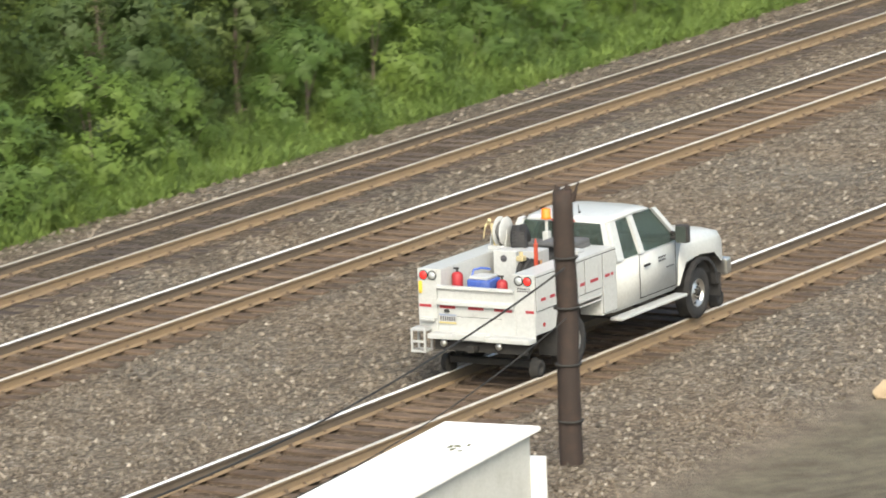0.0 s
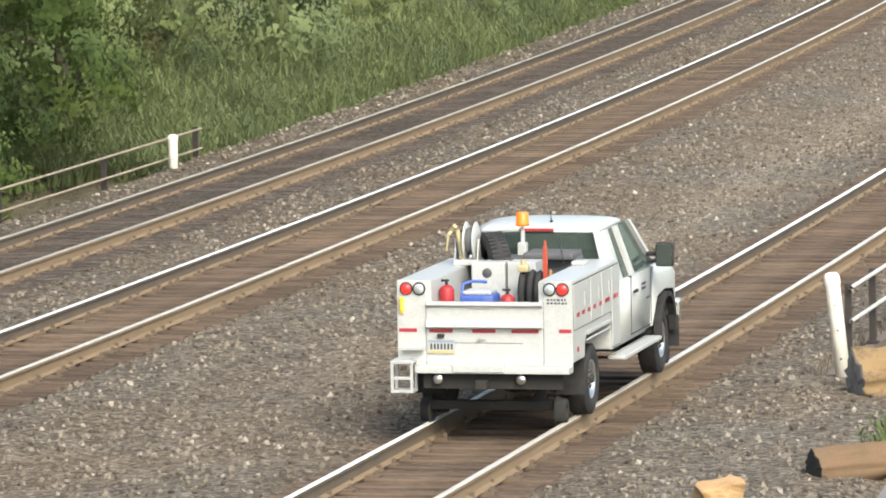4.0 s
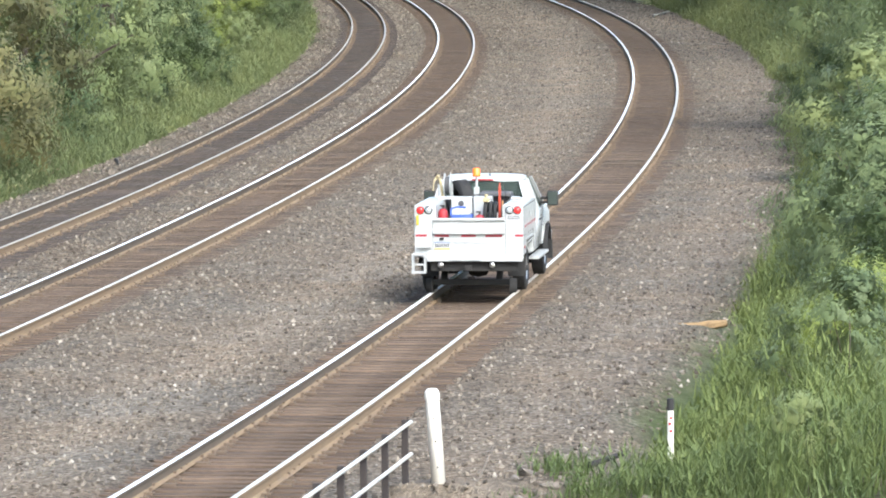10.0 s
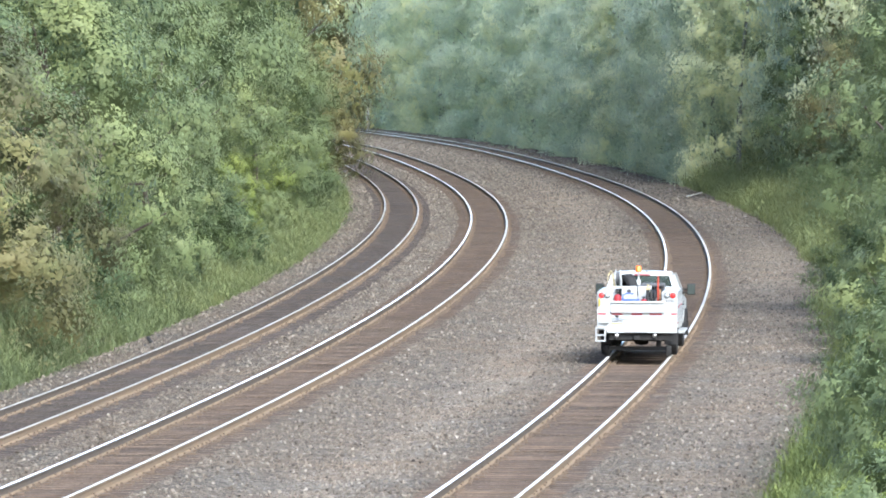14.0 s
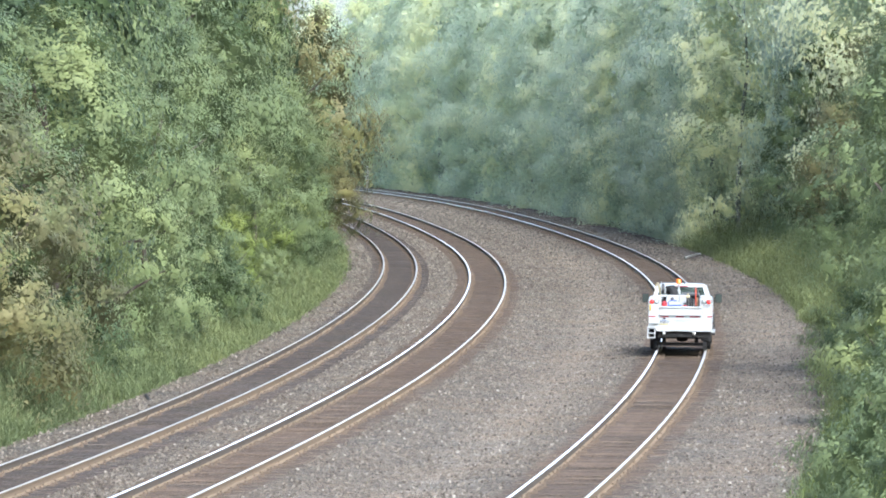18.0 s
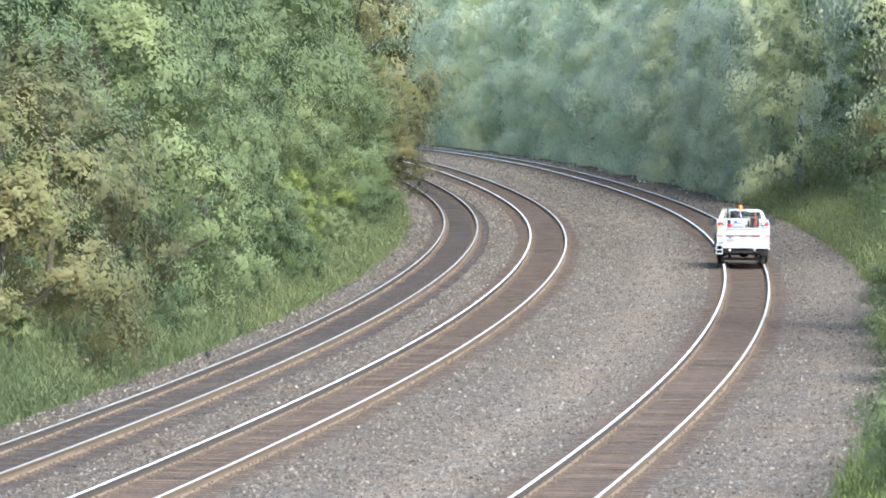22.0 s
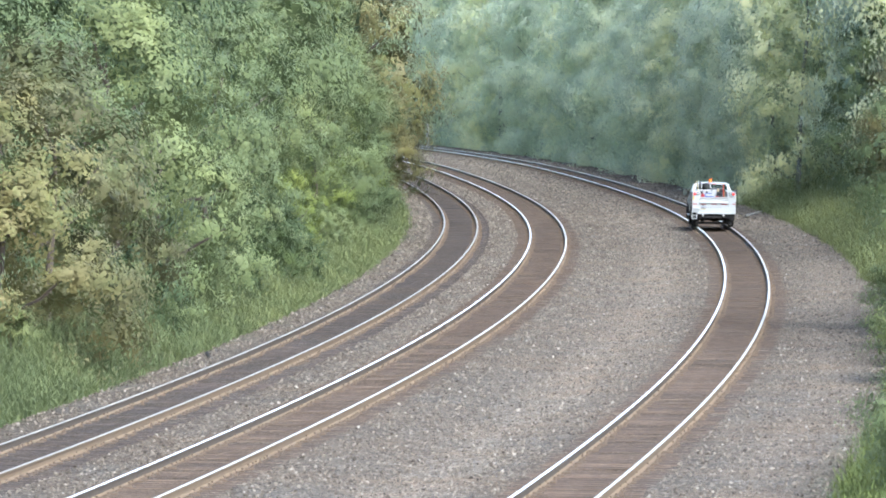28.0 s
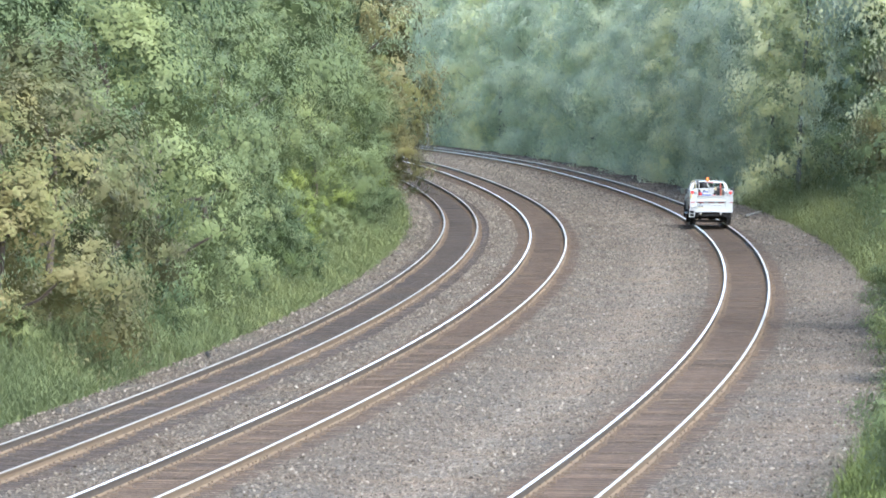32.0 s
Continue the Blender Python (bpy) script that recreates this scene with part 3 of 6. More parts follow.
def make_truck():
    T = empty("utility_truck")
    tagged(T, "white utility pickup truck with service body, driving along the rails", "truck")
    TAIL, FRONT, TOP, W = -1.22, 1.28, 1.60, 0.98
    # frame, axles and rail gear
    bm = bmesh.new()
    for x in (-0.42, 0.42):
        box(bm, x - 0.05, x + 0.05, TAIL + 0.12, 4.8, 0.42, 0.62, 0.01)
    for y in (-0.9, 0.5, 1.6, 3.2):
        box(bm, -0.42, 0.42, y - 0.05, y + 0.05, 0.45, 0.58)
    part("chassis", bm, UNDER, T)
    for y in (0.0, 4.0):
        bm = bmesh.new()
        tube(bm, (-0.72, y, 0.39), (0.72, y, 0.39), 0.065, 12)
        lathe(bm, [(-0.2, 0.02), (-0.16, 0.13), (0.0, 0.17), (0.16, 0.13), (0.2, 0.02)], "X", 16, (0.05, y, 0.39))
        part("axle", bm, UNDER, T)
    for y in (-0.82, 4.92):
        g = new("rail_gear")
        g.parent = T
        bm = bmesh.new()
        box(bm, -0.80, 0.80, y - 0.06, y + 0.06, 0.14, 0.24, 0.01)
        for x in (-0.5, 0.5):
            s = 1 if y < 0 else -1
            slab(bm, (x - 0.06, y, 0.2), (x + 0.06, y, 0.2), (x + 0.06, y + 0.4 * s, 0.55), (x - 0.06, y + 0.4 * s, 0.55), 0.04)
        part("gear_beam", fixed(bm), UNDER, g)
        for sx in (-1, 1):
            bm = bmesh.new()
            lathe(bm, [(-0.02 * sx, 0.04), (-0.02 * sx, 0.165), (0.0, 0.165), (0.012 * sx, 0.135), (0.10 * sx, 0.128), (0.10 * sx, 0.05), (0.085 * sx, 0.045), (0.085 * sx, 0.0)], "X", 28, (sx * 0.715, y, 0.13))
            part("guide_wheel", fixed(bm), UNDER, g, "small dark steel flanged guide wheel")
    wheels = [make_wheel(T, sx * 0.82, y, sx) for y in (0.0, 4.0) for sx in (-1, 1)]

    # service body: two side banks of compartments, floor and bulkhead
    for sx in (-1, 1):
        xi, xo = (0.60, W) if sx > 0 else (-W, -0.60)
        body = new("side_compartments")
        body.parent = T
        bm = bmesh.new()
        outline = [(TAIL, 0.70), (-0.62, 0.70), (-0.58, 0.86), (-0.52, 0.96), (0.80, 0.96), (0.82, 0.62), (FRONT, 0.62), (FRONT, TOP), (TAIL, TOP)]
        fs = prism(bm, outline, xi, xo)
        fixed(bm)
        bmesh.ops.bevel(bm, geom=[e for e in bm.edges], offset=0.012, segments=2, affect="EDGES")
        part("bank", bm, WHITE, body)
        xf = W if sx > 0 else -W
        # doors: thin raised panels with dark gaps
        for y0, y1, z0, z1 in ((TAIL + 0.02, -0.33, 1.06, 1.555), (-0.31, 0.28, 1.06, 1.555), (0.30, 0.83, 1.06, 1.555), (0.85, FRONT - 0.01, 0.65, 1.555)):
            d = new("compartment_door")
            d.parent = body
            bm = bmesh.new()
            a, b = (xf, xf + 0.014 * sx) if sx > 0 else (xf + 0.014 * sx, xf)
            box(bm, a, b, y0 + 0.006, y1 - 0.006, z0, z1, 0.005)
            part("panel", bm, WHITE, d)
            bm = bmesh.new()
            a, b = (xf + 0.014, xf + 0.022) if sx > 0 else (xf - 0.022, xf - 0.014)
            yc = (y0 + y1) / 2 + 0.14
            box(bm, a, b, yc - 0.035, yc + 0.035, 1.28 if y0 < 0.8 else 1.10, 1.42 if y0 < 0.8 else 1.24, 0.003)
            part("latch", bm, ALU, d, "bright recessed paddle latch")
            bm = bmesh.new()
            box(bm, min(xf, xf + 0.004 * sx), max(xf, xf + 0.004 * sx), y0, y1, z0 - 0.01, z1 + 0.012)
            part("seal", bm, SHADOW_GAP, d)
        for y in (-1.0, -0.72, -0.42, -0.12, 0.2, 0.52, 0.62, 0.98, 1.16):
            bm = bmesh.new()
            a, b = (xf + 0.014, xf + 0.018) if sx > 0 else (xf - 0.018, xf - 0.014)
            box(bm, a, b, y - 0.07, y + 0.07, 1.19, 1.235)
            part("reflector_strip", bm, RED_TAPE, body)
        # wheel arch rail, mudflap, side marker
        bm = bmesh.new()
        box(bm, min(xf - 0.02 * sx, xf + 0.012 * sx), max(xf - 0.02 * sx, xf + 0.012 * sx), -0.52, 0.82, 0.935, 0.97, 0.006)
        tube(bm, (xf, -0.5, 0.88), (xf, 0.8, 0.88), 0.012, 8)
        part("arch_trim", bm, ALU, body)
        bm = bmesh.new()
        box(bm, min(xi, xo) + 0.04, max(xi, xo) - 0.02, -0.56, -0.54, 0.28, 0.74)
        part("mudflap", bm, BLACK, body)
        bm = bmesh.new()
        tube(bm, (xf, -0.98, 0.83), (xf + 0.012 * sx, -0.98, 0.83), 0.03, 14)
        part("side_marker", bm, RED_PAINT, body)
        bm = bmesh.new()
        prism(bm, [(-0.6, 0.45), (0.85, 0.45), (0.85, 0.96), (-0.6, 0.96)], min(xi, xi - 0.02 * sx), max(xi, xi - 0.02 * sx))
        part("inner_arch", fixed(bm), UNDER, body)
        # tail end: corner tower with lamps
        tower = new("tail_tower")
        tower.parent = T
        bm = bmesh.new()
        a, b = (0.66, W) if sx > 0 else (-W, -0.66)
        box(bm, a, b, TAIL - 0.025, TAIL + 0.0, 0.66, TOP + 0.004, 0.01)
        part("tower_face", bm, WHITE, tower)
        for k, mat, nm in ((0.875, TAIL_RED, "tail_lamp"), (0.73, CLEAR_LENS, "reversing_lamp")):
            bm = bmesh.new()
            lathe(bm, [(-0.052, 0.0), (-0.05, 0.05), (-0.036, 0.058)], "Y", 24, (sx * k, TAIL, 1.51))
            part(nm, fixed(bm), mat, tower, "glowing round red tail lamp" if mat is TAIL_RED else "round clear lamp")
            bm = bmesh.new()
            lathe(bm, [(-0.03, 0.055), (-0.042, 0.06), (-0.042, 0.07), (-0.024, 0.074)], "Y", 24, (sx * k, TAIL, 1.51))
            part("lamp_rim", fixed(bm), BLACK, tower)
        bm = bmesh.new()
        a, b = (0.83, 0.97) if sx > 0 else (-0.96, -0.76)
        box(bm, a, b, TAIL - 0.03, TAIL - 0.024, 1.035, 1.075)
        part("reflector_strip", bm, RED_TAPE, tower)
    t2 = [o for o in T.children if o.name.startswith("tail_tower")]
    bars(t2[1], 0.70, 0.92, TAIL - 0.025, 1.385, 2, 0.022)
    bm = bmesh.new()
    box(bm, -0.95, -0.90, TAIL - 0.06, TAIL - 0.025, 1.24, 1.42, 0.012)
    tube(bm, (-0.925, TAIL - 0.06, 1.28), (-0.925, TAIL - 0.06, 1.40), 0.02, 8)
    part("hook", bm, YELLOW, t2[0], "yellow hanging hook")
    # bed floor, bulkhead
    bm = bmesh.new()
    box(bm, -0.60, 0.60, TAIL + 0.03, FRONT, 0.90, 0.96)
    part("bed_floor", bm, ALU, T)
    bm = bmesh.new()
    box(bm, -0.60, 0.60, FRONT - 0.04, FRONT, 0.96, TOP, 0.006)
    part("bulkhead", bm, WHITE, T)
    # tailgate with its raised ledge, stripes and plate
    gate = new("tailgate")
    gate.parent = T
    bm = bmesh.new()
    box(bm, -0.655, 0.655, TAIL - 0.02, TAIL + 0.02, 0.66, 1.37, 0.008)
    part("gate_panel", bm, WHITE, gate)
    bm = bmesh.new()
    prism(bm, [(TAIL - 0.02, 1.37), (TAIL - 0.07, 1.37), (TAIL - 0.075, 1.335), (TAIL - 0.03, 1.31), (TAIL - 0.03, 1.17), (TAIL - 0.085, 1.145), (TAIL - 0.09, 1.095), (TAIL - 0.02, 1.08)], -0.645, 0.645)
    part("gate_ledge", fixed(bm), WHITE, gate)
    for a, b in ((-0.62, -0.36), (-0.14, 0.12), (0.30, 0.60)):
        bm = bmesh.new()
        box(bm, a, b, TAIL - 0.026, TAIL - 0.02, 1.03, 1.07)
        part("reflector_strip", bm, RED_TAPE, gate)
    bm = bmesh.new()
    box(bm, -0.12, 0.10, TAIL - 0.05, TAIL - 0.03, 1.30, 1.315, 0.004)
    part("gate_pull", bm, ALU, gate)
    bm = bmesh.new()
    tube(bm, (-0.06, TAIL - 0.02, 0.965), (-0.06, TAIL - 0.05, 0.965), 0.018, 8)
    box(bm, -0.06, 0.02, TAIL - 0.05, TAIL - 0.04, 0.96, 0.975)
    part("gate_latch", bm, ALU, gate)
    bm = bmesh.new()
    box(bm, -0.40, 0.42, TAIL - 0.023, TAIL - 0.018, 0.915, 0.92)
    part("panel_seam", bm, SHADOW_GAP, gate)
    plate = new("number_plate")
    plate.parent = T
    bm = bmesh.new()
    box(bm, -0.635, -0.335, TAIL - 0.034, TAIL - 0.028, 0.80, 0.95, 0.002)
    part("plate_sheet", bm, ALU, plate)
    bm = bmesh.new()
    box(bm, -0.63, -0.34, TAIL - 0.0365, TAIL - 0.0345, 0.92, 0.948)
    part("plate_band", bm, PLATE_BLUE, plate)
    bm = bmesh.new()
    box(bm, -0.63, -0.34, TAIL - 0.0365, TAIL - 0.0345, 0.803, 0.832)
    part("plate_foot", bm, PLATE_YEL, plate)
    bm = bmesh.new()
    for k in range(7):
        box(bm, -0.61 + k * 0.038, -0.588 + k * 0.038, TAIL - 0.0365, TAIL - 0.0345, 0.845, 0.91)
    part("plate_marks", bm, BARS, plate)
    bm = bmesh.new()
    box(bm, -0.53, -0.45, TAIL - 0.06, TAIL - 0.028, 0.975, 1.02, 0.012)
    part("plate_lamp", bm, BLACK, plate)
    # bumper, step pocket and lamps
    bmp = new("step_bumper")
    bmp.parent = T
    bm = bmesh.new()
    box(bm, -0.74, W, TAIL - 0.22, TAIL, 0.60, 0.672, 0.012)
    part("bumper_deck", bm, WHITE, bmp)
    bm = bmesh.new()
    box(bm, -0.32, 0.26, TAIL - 0.235, TAIL - 0.02, 0.615, 0.70, 0.012)
    part("centre_pad", bm, WHITE, bmp)
    bm = bmesh.new()
    box(bm, -0.70, -0.36, TAIL - 0.20, TAIL - 0.04, 0.672, 0.68)
    part("tread_plate", bm, ALU, bmp)
    bm = bmesh.new()
    box(bm, 0.30, 0.94, TAIL - 0.20, TAIL - 0.04, 0.672, 0.68)
    part("tread_plate", bm, ALU, bmp)
    def step_bar(x0, x1, y0, y1, z0, z1):
        bm = bmesh.new()
        box(bm, x0 - 0.016, x1 + 0.016, y0 - 0.016, y1 + 0.016, z0 - 0.016, z1 + 0.016, 0.004)
        part("step_tube", bm, ALU, bmp)
    back, fore = TAIL - 0.22, TAIL - 0.02
    for x in (-1.0, -0.78):
        for y in (back, fore):
            step_bar(x, x, y, y, 0.433, 0.687)
    for z in (0.40, 0.72):
        for y in (back, fore):
            step_bar(-1.0, -0.78, y, y, z, z)
        for x in (-1.0, -0.78):
            step_bar(x, x, back + 0.033, fore - 0.033, z, z)
    step_bar(-0.967, -0.813, back, back, 0.545, 0.545)
    bm = bmesh.new()
    box(bm, -1.0, -0.78, TAIL - 0.21, TAIL - 0.03, 0.737, 0.745)
    part("step_tread", bm, ALU, bmp)
    bm = bmesh.new()
    box(bm, -0.92, -0.68, TAIL - 0.12, TAIL - 0.02, 0.84, 0.875, 0.008)
    part("tail_ledge", bm, ALU, bmp)
    for x in (-0.50, 0.43):
        bm = bmesh.new()
        lathe(bm, [(-0.10, 0.0), (-0.098, 0.046), (-0.085, 0.055), (-0.03, 0.04), (-0.02, 0.0)], "Y", 20, (x, TAIL - 0.08, 0.535))
        part("work_lamp", fixed(bm), STEEL, bmp, "small round chrome work lamp")
    bm = bmesh.new()
    box(bm, -0.68, 0.88, TAIL - 0.10, TAIL - 0.06, 0.42, 0.60, 0.01)
    box(bm, -0.06, 0.06, TAIL - 0.26, TAIL, 0.44, 0.53)
    part("hitch", bm, UNDER, bmp)

    # cab
    cab = new("cab")
    cab.parent = T
    bm = bmesh.new()
    prism(bm, [(1.32, 0.56), (3.12, 0.56), (3.2, 0.62), (3.2, 1.36), (1.32, 1.36)], -0.965, 0.965)
    fixed(bm)
    for v in bm.verts:
        if v.co.z < 0.7:
            v.co.x *= 0.955
    bmesh.ops.bevel(bm, geom=[e for e in bm.edges], offset=0.05, segments=3, affect="EDGES")
    part("cab_body", bm, WHITE, cab, smooth=True)
    bm = bmesh.new()
    ro = [(1.47, 0.62, 1.93), (1.62, 0.70, 1.955), (2.2, 0.72, 1.975), (2.62, 0.69, 1.95), (2.78, 0.66, 1.90)]
    rings = []
    for y, w, z in ro:
        rings.append([bm.verts.new(Vector((x * w, y, z - dz))) for x, dz in ((-1.04, 0.075), (-1.0, 0.03), (-0.85, 0.006), (-0.4, -0.008), (0.4, -0.008), (0.85, 0.006), (1.0, 0.03), (1.04, 0.075))])
    for a, b in zip(rings, rings[1:]):
        for i in range(7):
            bm.faces.new((a[i], a[i + 1], b[i + 1], b[i]))
    bm.faces.new(rings[0][::-1])
    bm.faces.new(rings[-1])
    for a, b in zip(rings, rings[1:]):
        bm.faces.new((a[0], b[0], b[7], a[7]))
    part("roof", fixed(bm), WHITE, cab, smooth=True)
    # pillars from the belt to the roof
    bm = bmesh.new()
    for sx in (-1, 1):
        def pil(y0, y1, y2, y3):
            bm = bmesh.new()
            slab(bm, (sx * 0.935, y0, 1.33), (sx * 0.935, y1, 1.33), (sx * 0.735, y3, 1.89), (sx * 0.735, y2, 1.89), 0.05 * -sx)
            part("pillar", fixed(bm), WHITE, cab)
        pil(1.34, 1.52, 1.46, 1.62)
        pil(1.98, 2.10, 2.00, 2.10)
        pil(3.08, 3.18, 2.66, 2.76)
        bm = bmesh.new()
        slab(bm, (sx * 0.94, 1.335, 1.33), (sx * 0.82, 1.335, 1.33), (sx * 0.66, 1.455, 1.90), (sx * 0.735, 1.455, 1.90), 0.05)
        part("rear_pillar", fixed(bm), WHITE, cab)
    bm = bmesh.new()
    slab(bm, (-0.83, 1.345, 1.34), (0.83, 1.345, 1.34), (0.67, 1.462, 1.885), (-0.67, 1.462, 1.885), 0.008)
    part("rear_window", fixed(bm), TINTED, cab, "wide dark rear window")
    bm = bmesh.new()
    slab(bm, (-0.86, 3.15, 1.34), (0.86, 3.15, 1.34), (0.67, 2.74, 1.885), (-0.67, 2.74, 1.885), 0.008)
    part("windscreen", fixed(bm), TINTED, cab)
    for sx in (-1, 1):
        for y0, y1, y2, y3, nm in ((1.52, 1.98, 1.62, 2.0, "rear_quarter_window"), (2.10, 3.08, 2.10, 2.66, "door_window")):
            bm = bmesh.new()
            k = 0.93 if sx > 0 else -0.93
            kk = 0.732 if sx > 0 else -0.732
            slab(bm, (k, y0, 1.34), (k, y1, 1.34), (kk, y3, 1.885), (kk, y2, 1.885), 0.006 * -sx)
            part(nm, fixed(bm), TINTED, cab)
        # door with seams, handle, mirror and running board
        door = new("cab_door")
        door.parent = cab
        bm = bmesh.new()
        for y in (1.96, 2.98):
            box(bm, min(sx * 0.964, sx * 0.969), max(sx * 0.964, sx * 0.969), y, y + 0.012, 0.66, 1.33)
        box(bm, min(sx * 0.955, sx * 0.966), max(sx * 0.955, sx * 0.966), 1.96, 2.98, 0.655, 0.665)
        part("door_seam", bm, SHADOW_GAP, door)
        bm = bmesh.new()
        box(bm, min(sx * 0.965, sx * 0.995), max(sx * 0.965, sx * 0.995), 2.08, 2.24, 1.12, 1.155, 0.01)
        part("door_handle", bm, BLACK, door)
        mir = new("door_mirror")
        mir.parent = cab
        bm = bmesh.new()
        box(bm, min(sx * 1.05, sx * 1.26), max(sx * 1.05, sx * 1.26), 2.84, 2.96, 1.34, 1.62, 0.035)
        part("mirror_case", bm, BLACK, mir, smooth=True)
        bm = bmesh.new()
        tube(bm, (sx * 0.93, 2.94, 1.40), (sx * 1.08, 2.92, 1.40), 0.025, 8)
        tube(bm, (sx * 0.93, 2.94, 1.48), (sx * 1.08, 2.92, 1.48), 0.025, 8)
        part("mirror_arm", bm, BLACK, mir)
        bm = bmesh.new()
        box(bm, min(sx * 1.07, sx * 1.24), max(sx * 1.07, sx * 1.24), 2.832, 2.84, 1.36, 1.60, 0.0)
        part("mirror_glass", bm, MIRROR_DARK, mir)
        sb = new("running_board")
        sb.parent = cab
        bm = bmesh.new()
        box(bm, min(sx * 0.84, sx * 1.05), max(sx * 0.84, sx * 1.05), 1.30, 3.16, 0.455, 0.50, 0.015)
        part("board", bm, WHITE, sb)
        bm = bmesh.new()
        for x in (0.90, 0.95, 1.0):
            box(bm, min(sx * x, sx * (x + 0.02)), max(sx * x, sx * (x + 0.02)), 1.36, 3.10, 0.498, 0.508)
        part("tread_strip", bm, ALU, sb)
        for y in (1.5, 2.3, 3.0):
            bm = bmesh.new()
            box(bm, min(sx * 0.5, sx * 0.86), max(sx * 0.5, sx * 0.86), y - 0.03, y + 0.03, 0.44, 0.47)
            part("bracket", bm, UNDER, sb)
    d = [o for o in cab.children if o.name.startswith("cab_door")][1]
    bars(d, 2.50, 2.70, 0.967, 1.16, 2, 0.03, "side")
    bars(d, 2.72, 2.94, 0.967, 0.98, 1, 0.02, "side")
    bm = bmesh.new()
    box(bm, -0.2, 0.2, 1.435, 1.475, 1.895, 1.925, 0.006)
    part("high_brake_lamp", bm, RED_PAINT, cab, "red high-mounted brake lamp")
    bm = bmesh.new()
    tube(bm, (0.1, 1.75, 1.96), (0.1, 1.72, 2.10), 0.006, 6)
    tube(bm, (0.1, 1.75, 1.96), (0.1, 1.75, 1.99), 0.02, 8)
    part("roof_aerial", bm, BLACK, cab)
    for x in (-0.45, 0.45):
        bm = bmesh.new()
        box(bm, x - 0.27, x + 0.27, 2.05, 2.2, 1.0, 1.62, 0.05)
        box(bm, x - 0.13, x + 0.13, 2.06, 2.17, 1.61, 1.80, 0.04)
        part("seat", bm, SEAT, cab)
    bm = bmesh.new()
    box(bm, -0.85, 0.85, 2.7, 3.1, 1.2, 1.42, 0.04)
    part("dashboard", bm, SEAT, cab)
    bm = bmesh.new()
    ring = [Vector((-0.45 + 0.19 * math.cos(k * 0.314), 2.62, 1.42 + 0.19 * math.sin(k * 0.314))) for k in range(21)]
    for a, b in zip(ring, ring[1:]):
        tube(bm, a, b, 0.014, 6)
    part("steering_wheel", bm, BLACK, cab)

    # bonnet and front end
    nose = new("front_end")
    nose.parent = T
    bm = bmesh.new()
    rings = []
    for y, w, zt, zb in ((3.1, 0.95, 1.37, 0.62), (3.28, 0.975, 1.36, 0.95), (3.72, 0.985, 1.345, 1.0), (4.2, 0.98, 1.32, 0.95), (4.5, 0.95, 1.27, 0.75), (4.66, 0.88, 1.16, 0.75)):
        rings.append([bm.verts.new(v) for v in (Vector((-w, y, zb)), Vector((-w * 1.0, y, zt - 0.16)), Vector((-w * 0.93, y, zt - 0.04)), Vector((-w * 0.6, y, zt)), Vector((w * 0.6, y, zt)), Vector((w * 0.93, y, zt - 0.04)), Vector((w, y, zt - 0.16)), Vector((w, y, zb)))])
    for a, b in zip(rings, rings[1:]):
        for i in range(7):
            bm.faces.new((a[i], a[i + 1], b[i + 1], b[i]))
    bm.faces.new(rings[0][::-1])
    bm.faces.new(rings[-1])
    part("bonnet", fixed(bm), WHITE, nose, smooth=True)
    for sx in (-1, 1):
        bm = bmesh.new()
        pr = []
        for k in range(9):
            a = math.pi * k / 8
            pr.append((3.74 - 0.50 * math.cos(a), 0.46 + 0.50 * math.sin(a)))
        for (y0, z0), (y1, z1) in zip(pr, pr[1:]):
            slab(bm, (sx * 0.93, y0, z0), (sx * 1.02, y0, z0), (sx * 1.02, y1, z1), (sx * 0.93, y1, z1), 0.05)
        bmesh.ops.remove_doubles(bm, verts=bm.verts[:], dist=0.012)
        part("wheel_arch_flare", fixed(bm), BLACK, nose)
        bm = bmesh.new()
        prism(bm, [(3.22, 0.5), (4.26, 0.5), (4.26, 0.98), (3.22, 0.98)], min(sx * 0.55, sx * 0.6), max(sx * 0.55, sx * 0.6))
        part("inner_wing", fixed(bm), UNDER, nose)
        bm = bmesh.new()
        slab(bm, (sx * 0.80, 4.28, 0.25), (sx * 1.03, 4.28, 0.25), (sx * 1.03, 4.28, 0.62), (sx * 0.80, 4.28, 0.62), 0.02)
        part("front_mudflap", fixed(bm), BLACK, nose)
    bm = bmesh.new()
    box(bm, -0.98, 0.98, 4.60, 4.78, 0.52, 0.78, 0.04)
    part("front_bumper", bm, STEEL, nose, "chromed front bumper")
    bm = bmesh.new()
    box(bm, -0.7, 0.7, 4.2, 4.6, 0.5, 0.78)
    part("radiator_block", bm, UNDER, nose)

    # load in the bed
    reel = new("hose_reel")
    reel.parent = T
    cx, cy, cz = -0.60, 0.62, 1.86
    for dx in (-0.02, 0.09):
        bm = bmesh.new()
        lathe(bm, [(-0.008, 0.0), (-0.008, 0.21), (0.0, 0.222), (0.008, 0.21), (0.008, 0.0)], "X", 30, (cx + dx, cy, cz))
        part("reel_disc", fixed(bm), WHITE, reel, "white round reel disc")
    bm = bmesh.new()
    lathe(bm, [(-0.05, 0.10), (-0.05, 0.14), (-0.03, 0.155), (0.03, 0.155), (0.05, 0.14), (0.05, 0.10)], "X", 24, (cx + 0.035, cy, cz))
    part("wound_hose", fixed(bm), GREY_PAINT, reel)
    bm = bmesh.new()
    box(bm, cx - 0.14, cx + 0.14, cy - 0.16, cy + 0.16, 1.60, 1.66, 0.01)
